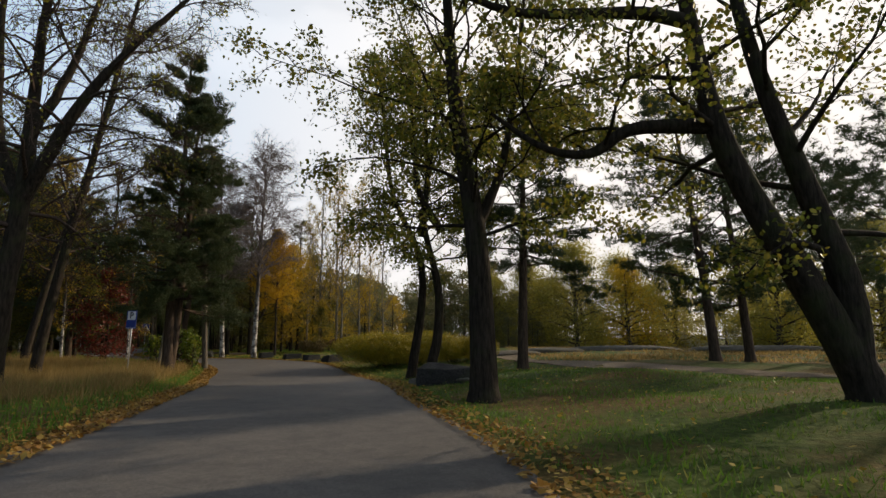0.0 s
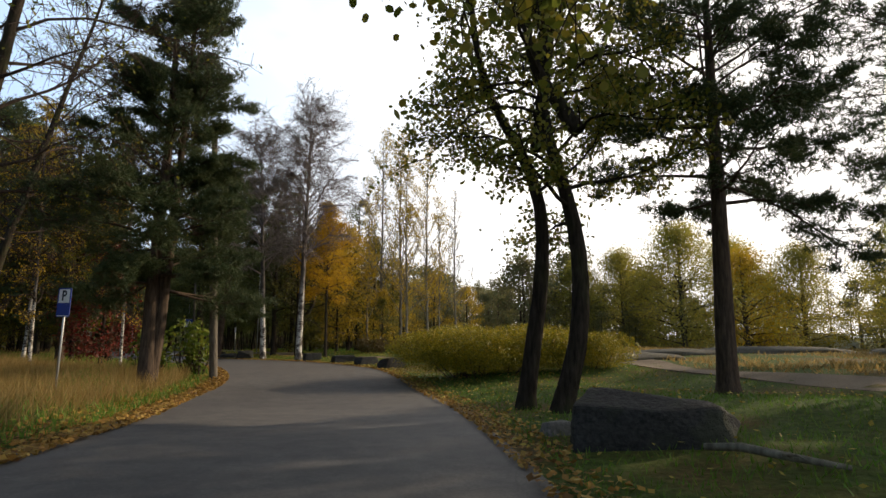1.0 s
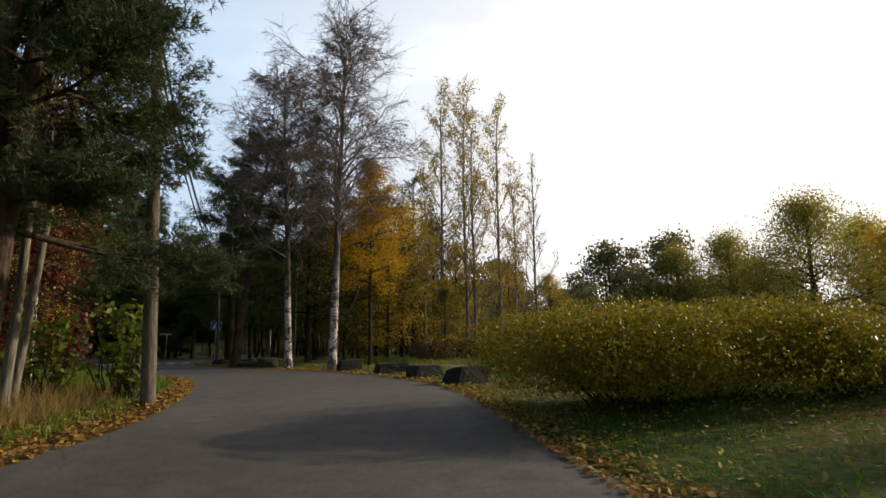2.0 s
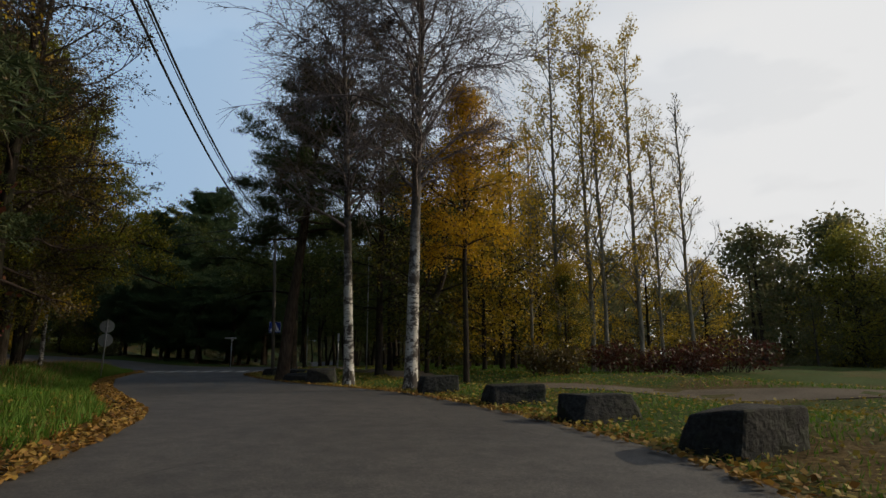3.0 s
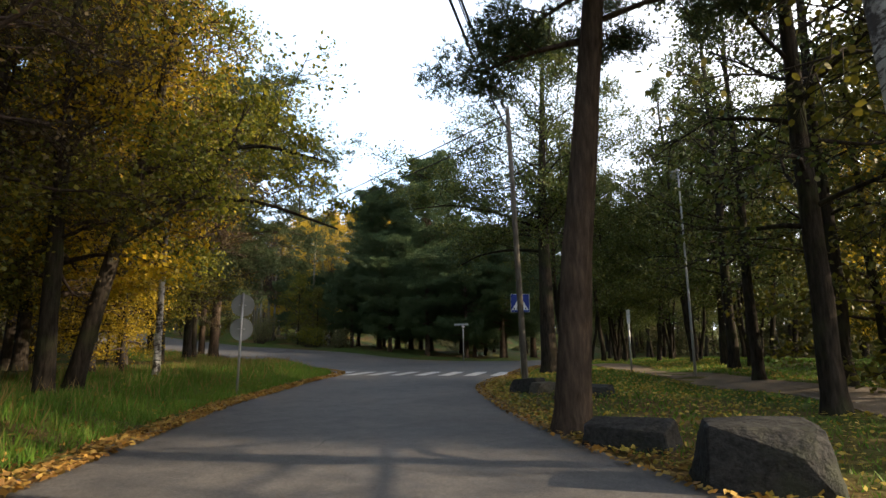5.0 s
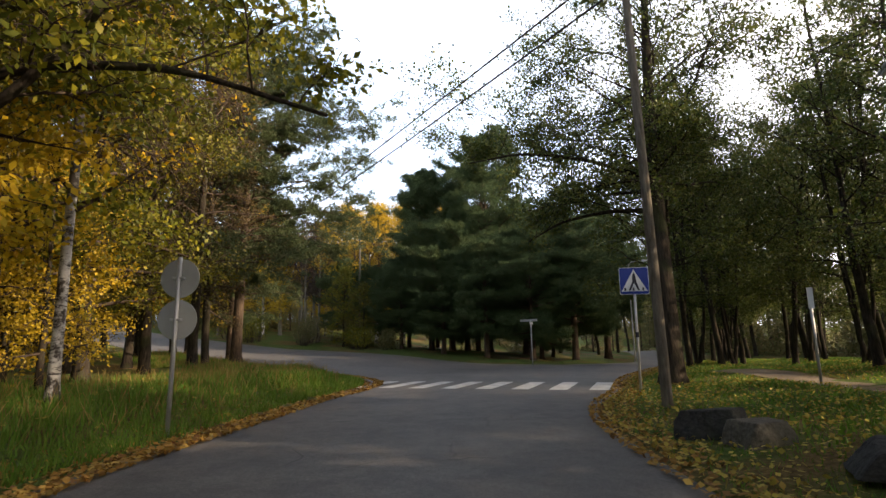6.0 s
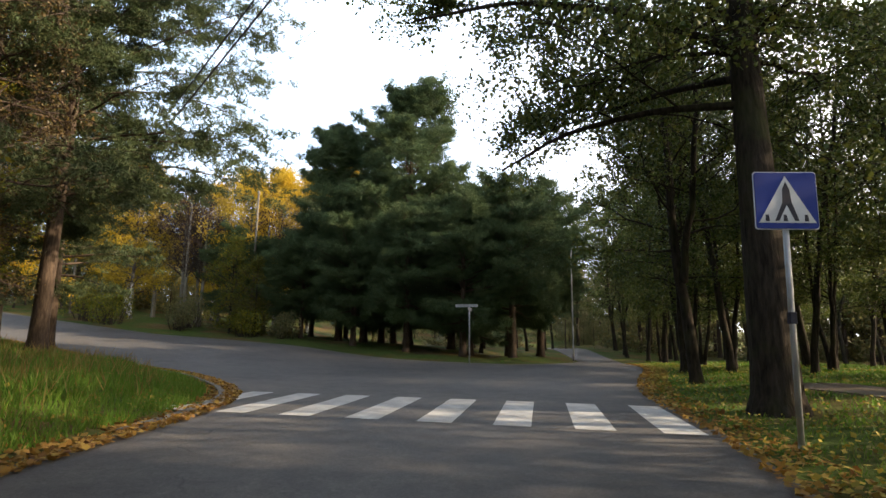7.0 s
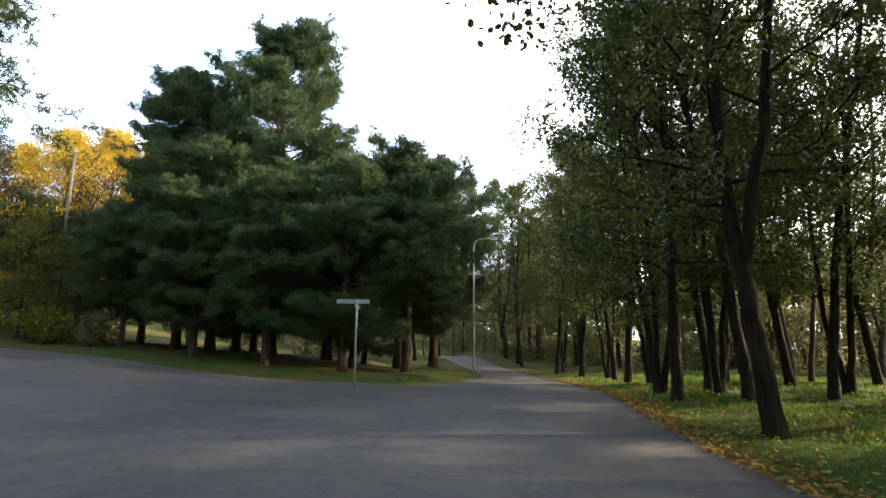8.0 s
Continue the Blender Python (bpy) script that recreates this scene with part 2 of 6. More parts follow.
M = {
    "bark_dark": bark("alder_bark", (0.013, 0.010, 0.008), (0.060, 0.049, 0.038), (0.04, 0.046, 0.02)),
    "bark_grey": bark("grey_bark", (0.035, 0.030, 0.025), (0.15, 0.13, 0.105)),
    "bark_pine": bark("pine_bark", (0.034, 0.025, 0.019), (0.125, 0.09, 0.066)),
    "bark_pale": bark("aspen_bark", (0.10, 0.09, 0.07), (0.30, 0.28, 0.22)),
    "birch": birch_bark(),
    "birch_twig": bark("birch_twig_bark", (0.10, 0.082, 0.080), (0.29, 0.25, 0.24)),
    "twig": bark("twig_bark", (0.035, 0.026, 0.022), (0.10, 0.075, 0.06)),
    "alder_leaf": leafy("alder_leaf", [(0.034, 0.056, 0.014), (0.062, 0.094, 0.020), (0.105, 0.135, 0.028), (0.13, 0.135, 0.03), (0.05, 0.078, 0.018)]),
    # alder leaf brightened: sunlight through the roadside crowns is put into its colour
    "lime_leaf": leafy("sunlit_lime_leaf", [(0.075, 0.10, 0.018), (0.13, 0.155, 0.022), (0.20, 0.20, 0.03), (0.26, 0.21, 0.03), (0.10, 0.125, 0.02)], 0.5),
    "gold_leaf": leafy("gold_leaf", [(0.42, 0.28, 0.016), (0.55, 0.37, 0.022), (0.30, 0.24, 0.022), (0.60, 0.42, 0.028), (0.36, 0.20, 0.016)], 0.52),
    "orange_leaf": leafy("orange_leaf", [(0.44, 0.25, 0.015), (0.58, 0.36, 0.02), (0.33, 0.18, 0.014), (0.64, 0.42, 0.025), (0.48, 0.30, 0.016)], 0.66),
    "olive_leaf": leafy("olive_leaf", [(0.078, 0.10, 0.017), (0.16, 0.175, 0.021), (0.31, 0.275, 0.021), (0.11, 0.135, 0.023), (0.18, 0.15, 0.02)], 0.48),
    "moss_leaf": leafy("dull_olive_leaf", [(0.06, 0.07, 0.014), (0.11, 0.115, 0.018), (0.19, 0.16, 0.02), (0.085, 0.09, 0.02)], 0.42),
    "brown_leaf": leafy("brown_leaf", [(0.055, 0.045, 0.02), (0.10, 0.065, 0.022), (0.07, 0.06, 0.02), (0.13, 0.085, 0.025)], 0.3),
    "willow_leaf": leafy("willow_leaf", [(0.22, 0.23, 0.06), (0.32, 0.30, 0.06), (0.46, 0.37, 0.05), (0.27, 0.27, 0.07)], 0.62),
    "yellow_leaf": leafy("yellow_leaf", [(0.45, 0.31, 0.02), (0.52, 0.36, 0.03), (0.36, 0.27, 0.03), (0.58, 0.40, 0.035)], 0.5),
    "hedge_leaf": leafy("hedge_leaf", [(0.10, 0.12, 0.016), (0.22, 0.22, 0.02), (0.36, 0.30, 0.02), (0.46, 0.33, 0.02), (0.15, 0.17, 0.018), (0.46, 0.32, 0.016)], 0.28),
    "red_leaf": leafy("red_leaf", [(0.13, 0.022, 0.018), (0.18, 0.036, 0.026), (0.10, 0.034, 0.02), (0.12, 0.055, 0.026)], 0.4),
    "russet_leaf": leafy("russet_leaf", [(0.075, 0.020, 0.014), (0.10, 0.032, 0.020), (0.06, 0.028, 0.016), (0.08, 0.05, 0.022)], 0.3),
    "bush_leaf": leafy("bush_leaf", [(0.06, 0.10, 0.016), (0.12, 0.17, 0.022), (0.20, 0.21, 0.03)], 0.4),
    "pine_needle": leafy("pine_needle", [(0.030, 0.050, 0.022), (0.050, 0.078, 0.030), (0.072, 0.098, 0.038), (0.095, 0.102, 0.040)], 0.2, 0.6),
    "deep_needle": leafy("deep_needle", [(0.030, 0.060, 0.030), (0.046, 0.084, 0.036), (0.074, 0.112, 0.042), (0.095, 0.125, 0.045)], 0.22, 0.6),
    "far_leaf": leafy("far_leaf", [(0.11, 0.125, 0.055), (0.165, 0.17, 0.072), (0.22, 0.195, 0.080), (0.14, 0.12, 0.065)], 0.58),
    "grass": leafy("grass_blade", [(0.062, 0.145, 0.015), (0.105, 0.22, 0.024), (0.15, 0.235, 0.032), (0.080, 0.185, 0.020), (0.21, 0.21, 0.05)], 0.35, 0.6),
    "straw": leafy("dry_grass_blade", [(0.34, 0.235, 0.085), (0.26, 0.175, 0.06), (0.42, 0.30, 0.12), (0.16, 0.12, 0.04), (0.30, 0.19, 0.06)], 0.5, 0.7),
    "litter": leafy("fallen_leaf", [(0.27, 0.135, 0.032), (0.38, 0.22, 0.045), (0.18, 0.085, 0.03), (0.46, 0.31, 0.075), (0.13, 0.065, 0.025)], 0.2, 0.7),
    "litter_yellow": leafy("fallen_yellow_leaf", [(0.38, 0.30, 0.05), (0.30, 0.24, 0.04), (0.44, 0.33, 0.07), (0.22, 0.15, 0.03)], 0.2, 0.7),
    "asphalt": asphalt(),
    "ground": ground_mat(),
    "gravel": gravel("path_gravel", (0.10, 0.08, 0.06), (0.25, 0.205, 0.155)),
    "rock": granite("granite", (0.012, 0.012, 0.012), (0.050, 0.049, 0.046), (0.038, 0.042, 0.028)),
    "rock_tan": granite("tan_granite", (0.05, 0.046, 0.037), (0.15, 0.132, 0.10), (0.085, 0.082, 0.055)),
    "kerb": granite("kerb_granite", (0.10, 0.097, 0.092), (0.24, 0.232, 0.215), (0.13, 0.125, 0.10)),
    "white_paint": worn_paint(),
    "steel": painted("galvanised_steel", (0.42, 0.43, 0.44), 0.5, 0.6, 0.2),
    "sign_grey": painted("sign_back_grey", (0.27, 0.285, 0.285), 0.6, 0.2, 0.12),
    "sign_blue": painted("sign_blue", (0.006, 0.035, 0.26), 0.65, 0, 0.15),
    "sign_white": painted("sign_white", (0.66, 0.68, 0.70), 0.45, 0, 0.08),
    "sign_dark": painted("sign_dark", (0.012, 0.014, 0.03), 0.5, 0, 0.1),
    "black": painted("black_cable", (0.012, 0.012, 0.013), 0.6, 0, 0.1),
    "pole_wood": bark("pole_wood", (0.075, 0.065, 0.054), (0.21, 0.185, 0.15)),
    "wood_red": painted("hut_boards", (0.25, 0.12, 0.06), 0.8, 0, 0.3),
    "roof": painted("grey_roof", (0.20, 0.20, 0.20), 0.7, 0, 0.2),
    "glass_dark": painted("dark_pane", (0.02, 0.025, 0.03), 0.1, 0, 0.1),
    "rubber": painted("rubber", (0.015, 0.015, 0.015), 0.8, 0, 0.1),
}

# ---- mesh helpers ----


def mesh_object(name, verts, faces, material, parent=None, label="", smooth=False):
    """One mesh from vertices and faces; faces are a list, or arrays with a row a face."""
    me = bpy.data.meshes.new(name)
    if isinstance(faces, np.ndarray):
        faces = [faces]
    if len(faces) and isinstance(faces[0], np.ndarray):
        verts = np.ascontiguousarray(verts, np.float32)
        sizes = np.concatenate([np.full(len(f), f.shape[1], np.int32) for f in faces])
        corners = np.concatenate([f.ravel() for f in faces]).astype(np.int32)
        me.vertices.add(len(verts))
        me.vertices.foreach_set("co", verts.ravel())
        me.loops.add(len(corners))
        me.loops.foreach_set("vertex_index", corners)
        me.polygons.add(len(sizes))
        me.polygons.foreach_set("loop_start", np.r_[0, np.cumsum(sizes)[:-1]].astype(np.int32))
        me.update(calc_edges=True)
        if not smooth:
            me.polygons.foreach_set("use_smooth", np.zeros(len(sizes), bool))
    else:
        me.from_pydata([tuple(map(float, v)) for v in verts], [], faces)
    me.materials.append(material)
    if smooth:
        me.polygons.foreach_set("use_smooth", np.ones(len(me.polygons), bool))
    ob = new(name, me)
    if parent:
        ob.parent = parent
    if label:
        ob["label"] = label
    return ob


def part(name, bm, material, parent, label="", smooth=False):
    me = bpy.data.meshes.new(name)
    bm.to_mesh(me)
    bm.free()
    me.materials.append(material)
    if smooth:
        me.polygons.foreach_set("use_smooth", [True] * len(me.polygons))
    ob = new(name, me)
    if parent:
        ob.parent = parent
    if label:
        ob["label"] = label
    return ob


def box(size, at=(0, 0, 0), bevel=0.0):
    bm = bmesh.new()
    bmesh.ops.create_cube(bm, size=1, matrix=Matrix.Translation(at) @ Matrix.Diagonal((*size, 1)))
    if bevel:
        bmesh.ops.bevel(bm, geom=bm.edges[:], offset=bevel, segments=2, affect="EDGES", profile=0.5)
    return bm


def rod(points, radii, sides=10):
    bm = bmesh.new()
    v, f = tube(np.array(points, float), np.array(radii, float), sides, True)
    vs = [bm.verts.new(p) for p in v]
    for q in f:
        bm.faces.new([vs[i] for i in q])
    bmesh.ops.recalc_face_normals(bm, faces=bm.faces[:])
    return bm


def tube(pts, rad, sides, capped=False):
    """Vertices and faces of a round tube along a line of points."""
    k = len(pts)
    d = np.gradient(pts, axis=0)
    d /= np.linalg.norm(d, axis=1, keepdims=True) + 1e-9
    ref = np.array([1.0, 0, 0]) if abs(d[0, 0]) < 0.8 else np.array([0, 1.0, 0])
    a = np.cross(d, ref)
    a /= np.linalg.norm(a, axis=1, keepdims=True) + 1e-9
    b = np.cross(d, a)
    ang = np.arange(sides) * (2 * math.pi / sides)
    ring = pts[:, None] + rad[:, None, None] * (np.cos(ang)[None, :, None] * a[:, None] + np.sin(ang)[None, :, None] * b[:, None])
    faces = []
    for i in range(k - 1):
        o = i * sides
        faces += [(o + j, o + (j + 1) % sides, o + sides + (j + 1) % sides, o + sides + j) for j in range(sides)]
    if capped:
        faces += [tuple(range(sides))[::-1], tuple(range((k - 1) * sides, k * sides))]
    return ring.reshape(-1, 3), faces


# ---- the lie of the land ----
LEFT_EDGE = [(0.6, -60), (-0.9, -12), (-2.1, 0), (-3.2, 5), (-4.6, 9.5), (-6.4, 14.5), (-8.5, 19), (-10.5, 23.8), (-14.1, 28.6), (-18, 31.2),
             (-21.8, 33.6), (-25.0, 35.9), (-27.7, 37.9), (-30.5, 40.4), (-33.2, 42.8), (-35.2, 44.9), (-37.4, 46.5), (-40.5, 47.5)]
SOUTH_EDGE = [(-44.5, 48.2), (-50.5, 48.1), (-56, 47.4), (-65, 45.8), (-80, 42.8), (-95, 40), (-140, 34)]
NORTH_EDGE = [(-140, 42), (-95, 48.5), (-80, 52.6), (-72, 55.6), (-64.5, 58.2), (-58, 59.8), (-53, 60.3), (-46, 60.5), (-42, 61)]
LANE_LEFT = [(-42.2, 64), (-44.5, 70), (-48.5, 77), (-55, 86), (-70, 104)]
LANE_RIGHT = [(-66, 106), (-51.5, 87.5), (-44.2, 75), (-40.1, 68.4), (-36.6, 62)]
RIGHT_EDGE = [(-33.6, 55.2), (-31.8, 51.8), (-29.4, 48.3), (-28.2, 46.2), (-27, 44.6), (-25.5, 43.1), (-22.3, 40.5), (-19.5, 38.6),
              (-16.8, 37.2), (-13.8, 35.6), (-11, 33.2), (-8.1, 30.2), (-6.0, 27.4), (-2.8, 20.6), (-1.3, 16.2), (0.5, 9.4), (1.6, 6),
              (2.4, 2.5), (3.6, -8), (5.4, -60)]


def smooth_line(points, step=1.1):
    """A rounded line through the points."""
    p = np.array([points[0], *points, points[-1]], float)
    out = []
    for i in range(1, len(p) - 2):
        n = max(2, int(np.linalg.norm(p[i + 1] - p[i]) / step))
        for u in np.arange(n) / n:
            out.append(0.5 * (2 * p[i] + (p[i + 1] - p[i - 1]) * u + (2 * p[i - 1] - 5 * p[i] + 4 * p[i + 1] - p[i + 2]) * u**2
                              + (3 * p[i] - p[i - 1] - 3 * p[i + 1] + p[i + 2]) * u**3))
    out.append(p[-2])
    return np.array(out)


SOUTH_SIDE = smooth_line(LEFT_EDGE + SOUTH_EDGE)
NORTH_SIDE = smooth_line(NORTH_EDGE)
LANE_SIDE = smooth_line(LANE_LEFT)
EAST_SIDE = smooth_line(LANE_RIGHT + RIGHT_EDGE)
ROAD = np.concatenate([SOUTH_SIDE, NORTH_SIDE, LANE_SIDE, EAST_SIDE])


def road_distance(xy, poly=None):
    """Distance to the road's outline, negative on the asphalt."""
    poly = ROAD if poly is None else poly
    xy = np.atleast_2d(np.asarray(xy, float))
    a, b = poly, np.roll(poly, -1, 0)
    dx, dy = (b - a).T
    run = dx * dx + dy * dy + 1e-12
    out = []
    for i in range(0, len(xy), 600):
        x, y = xy[i:i + 600, :1], xy[i:i + 600, 1:]
        u = np.minimum(np.maximum(((x - a[:, 0]) * dx + (y - a[:, 1]) * dy) / run, 0), 1)
        best = ((x - a[:, 0] - u * dx) ** 2 + (y - a[:, 1] - u * dy) ** 2).min(1)
        cross = ((a[:, 1] > y) != (b[:, 1] > y)) & (x < dx * (y - a[:, 1]) / np.where(dy == 0, 1e-9, dy) + a[:, 0])
        out.append(np.where(cross.sum(1) % 2, -1, 1) * np.sqrt(best))
    return np.concatenate(out)


def soft(x, a, b):
    u = np.clip((x - a) / (b - a), 0, 1)
    return u * u * (3 - 2 * u)


def base_height(x, y):
    """The broad lie of the land, roads included."""
    dip = -0.33 * np.exp(-((y - 20.5) / 6.0) ** 2) * np.exp(-((x + 5) / 7.0) ** 2)
    west = 0.05 * np.maximum(0, -46 - x) * soft(-x, 44, 58) + 0.05 * np.maximum(0, -70 - x)
    west = np.minimum(west, 5.0) * (1 - soft(y, 64, 80) * soft(x, -90, -72))
    north = -0.028 * np.maximum(0, y - 62) * soft(x, -62, -48)
    east = -0.012 * np.maximum(0, x - 10)
    return dip + west + np.maximum(north, -0.9) + np.maximum(east, -0.75)


def ground_height(x, y):
    x, y = np.atleast_1d(np.asarray(x, float)), np.atleast_1d(np.asarray(y, float))
    off = road_distance(np.stack([x, y], 1))
    wave = 0.09 * np.sin(x * 0.55 + 1.3 * np.sin(y * 0.31)) * np.sin(y * 0.47 + 0.9) + 0.05 * np.sin(x * 1.4 + y * 0.9)
    south = y < np.interp(-x, -SOUTH_SIDE[:, 0], SOUTH_SIDE[:, 1])
    bank = 0.30 * soft(-x, 17, 26) * south * soft(off, 0.25, 1.7)
    rise = 0.10 + wave + 0.12 * soft(off, 3, 9) + bank
    return base_height(x, y) + rise * soft(off, 0.15, 2.2)


def gz(x, y):
    return float(ground_height(x, y)[0])


def spaced(lo, a, b, hi, step):
    far1, far2 = a - np.geomspace(step, a - lo, 22)[::-1], b + np.geomspace(step, hi - b, 22)
    return np.concatenate([far1, np.arange(a, b, step), far2])


gx, gy = spaced(-2500, -100, 45, 2500, 1.0), spaced(-2500, -30, 125, 2500, 1.0)
GX, GY = np.meshgrid(gx, gy)
GZ = ground_height(GX.ravel(), GY.ravel())
w = len(gx)
ground = mesh_object("ground", np.stack([GX.ravel(), GY.ravel(), GZ], 1),
                     (np.arange(len(gy) - 1)[:, None] * w + np.arange(w - 1)[None]).reshape(-1, 1) + np.array([0, 1, w + 1, w]),
                     M["ground"], smooth=True)
tagged(ground, "grassy autumn ground with dry patches and fallen leaves", "ground", kind="structure")


def laid(name, outline, lift, material, spacing=1.2):
    """A sheet that follows the ground inside an outline, with a thin edge."""
    outline = np.asarray(outline)
    n = len(outline)
    lo, hi = np.maximum(outline.min(0), -150), np.minimum(outline.max(0), 130)
    grid = np.stack(np.meshgrid(np.arange(lo[0], hi[0], spacing), np.arange(lo[1], hi[1], spacing)), -1).reshape(-1, 2)
    grid = grid[road_distance(grid, outline) < -0.45 * spacing]
    pts = [Vector(p) for p in np.concatenate([outline, grid])]
    v, _, f, *_ = delaunay_2d_cdt(pts, [(i, (i + 1) % n) for i in range(n)], [], 1, 1e-5)
    xy = np.array([tuple(p) for p in v])
    z = ground_height(xy[:, 0], xy[:, 1]) + lift
    top = np.column_stack([xy, z])
    skirt = np.column_stack([outline, ground_height(outline[:, 0], outline[:, 1]) - 0.06])
    rim = np.column_stack([outline, ground_height(outline[:, 0], outline[:, 1]) + lift])
    k = len(top)
    faces = [tuple(q) for q in f] + [(k + i, k + (i + 1) % n, k + n + (i + 1) % n, k + n + i) for i in range(n)]
    return mesh_object(name, np.concatenate([top, rim, skirt]), faces, material, smooth=False)


road = laid("road", ROAD, 0.03, M["asphalt"])
tagged(road, "worn grey asphalt road with fine cracks", "road", kind="structure")


def ribbon(points, widths):
    c = smooth_line(points, 0.7)
    d = np.gradient(c, axis=0)
    d /= np.linalg.norm(d, axis=1, keepdims=True)
    side = np.stack([-d[:, 1], d[:, 0]], 1)
    s = np.linspace(0, 1, len(c))
    wd = np.interp(s, np.linspace(0, 1, len(widths)), widths) * (1 + 0.12 * np.sin(s * 40) + 0.08 * np.sin(s * 97))
    return np.concatenate([c + side * wd[:, None] / 2, (c - side * wd[:, None] / 2)[::-1]])


FOOTPATH = ribbon([(40, 9), (22, 10.6), (12, 13.5), (6.2, 20), (3.8, 26), (1.5, 33), (-4, 36), (-9.2, 37.2), (-13, 39), (-16, 41.8), (-19.5, 46.2), (-25, 51), (-30.5, 55.8)],
                  [2.4, 2.4, 2.6, 3.2, 3.0, 2.0, 1.7, 1.7, 1.6, 1.6, 1.8, 1.8, 1.6])
path = laid("footpath", FOOTPATH, 0.012, M["gravel"], 0.9)
tagged(path, "trodden sandy gravel footpath through the grass", "path", kind="structure")

# ---- trees ----


def unit(v):
    return v / (np.linalg.norm(v, axis=-1, keepdims=True) + 1e-9)


def limb_lines(rng, start, way, length, n, wiggle, droop):
    """Wandering lines, one a row of start; droop bends them down (or up, if negative)."""
    k = len(start)
    sway = np.cumsum(rng.normal(0, wiggle, (k, n, 3)), 1)
    sway[:, :, 2] -= droop * np.arange(1, n + 1) / n
    d = unit(unit(way)[:, None] + sway)
    return np.concatenate([start[:, None], start[:, None] + np.cumsum(d * (length / n)[:, None, None], 1)], 1)


def along_lines(lines, which, u):
    """Points and directions at u (0 to 1) on the picked lines."""
    f = u * (lines.shape[1] - 1)
    i = np.minimum(f.astype(int), lines.shape[1] - 2)
    a, b = lines[which, i], lines[which, i + 1]
    return a + (f - i)[:, None] * (b - a), unit(b - a)


def leaf_quads(rng, at, size, slim=0.62, flat=0.0, oval=False):
    """Kite-shaped or oval leaves, one island each, turned at random; flat lays them level."""
    n = len(at)
    u = unit(rng.normal(0, 1, (n, 3)) * np.array([1, 1, 1 - flat]))
    v = unit(np.cross(u, unit(rng.normal(0, 1, (n, 3)) * np.array([1 - flat, 1 - flat, 1]) + 1e-3)))
    s = size * rng.uniform(0.6, 1.35, (n, 1))
    if oval:
        rim = ((-0.5, 0.0), (-0.24, 0.40), (0.16, 0.42), (0.5, 0.0), (0.16, -0.42), (-0.24, -0.40))
        return np.stack([at + (u * a + v * (b * slim * 1.3)) * s for a, b in rim], 1).reshape(-1, 3), np.arange(6 * n).reshape(-1, 6)
    verts = np.stack([at - u * s * 0.5, at + v * s * slim * 0.5 - u * s * 0.08, at + u * s * 0.5, at - v * s * slim * 0.5 - u * s * 0.08], 1)
    return verts.reshape(-1, 3), np.arange(4 * n).reshape(-1, 4)


def needle_tufts(rng, at, ways, size, count=6, slim=0.15):
    """Tufts of needles: each needle bundle a thin blade fanning from a shoot."""
    n = len(at)
    tip = unit(np.repeat(ways, count, 0) * 0.75 + rng.normal(0, 0.75, (n * count, 3)))
    root = np.repeat(at, count, 0)
    s = size * rng.uniform(0.7, 1.3, (n * count, 1))
    across = unit(np.cross(tip, rng.normal(0, 1, (n * count, 3)))) * s * slim
    verts = np.stack([root - across, root + across, root + tip * s], 1).reshape(-1, 3)
    return verts, np.arange(3 * n * count).reshape(-1, 3)


class Wood:
    """Round stems gathered into one mesh."""

    def __init__(self):
        self.v, self.f, self.n = [], [], 0

    def add(self, lines, rad, sides):
        lines = np.asarray(lines, float)
        if lines.ndim == 2:
            lines = lines[None]
        rad = np.broadcast_to(np.asarray(rad, float), lines.shape[:2])
        m, k = lines.shape[:2]
        d = unit(np.gradient(lines, axis=1))
        ref = np.where(np.abs(d[:, :1, :1]) < 0.8, np.array([1.0, 0, 0]), np.array([0, 1.0, 0]))
        a = unit(np.cross(d, np.broadcast_to(ref, d.shape)))
        b = np.cross(d, a)
        ang = np.arange(sides) * (2 * math.pi / sides)
        ring = lines[:, :, None] + rad[:, :, None, None] * (np.cos(ang)[:, None] * a[:, :, None] + np.sin(ang)[:, None] * b[:, :, None])
        j = np.arange(sides)
        quad = np.stack([j, (j + 1) % sides, sides + (j + 1) % sides, sides + j], 1)
        start = (np.arange(m)[:, None] * k + np.arange(k - 1)[None]).ravel() * sides
        self.v.append(ring.reshape(-1, 3))
        self.f.append((start[:, None, None] + quad[None]).reshape(-1, 4) + self.n)
        self.n += m * k * sides

    def verts(self):
        return np.concatenate(self.v)

    def faces(self):
        return np.concatenate(self.f)


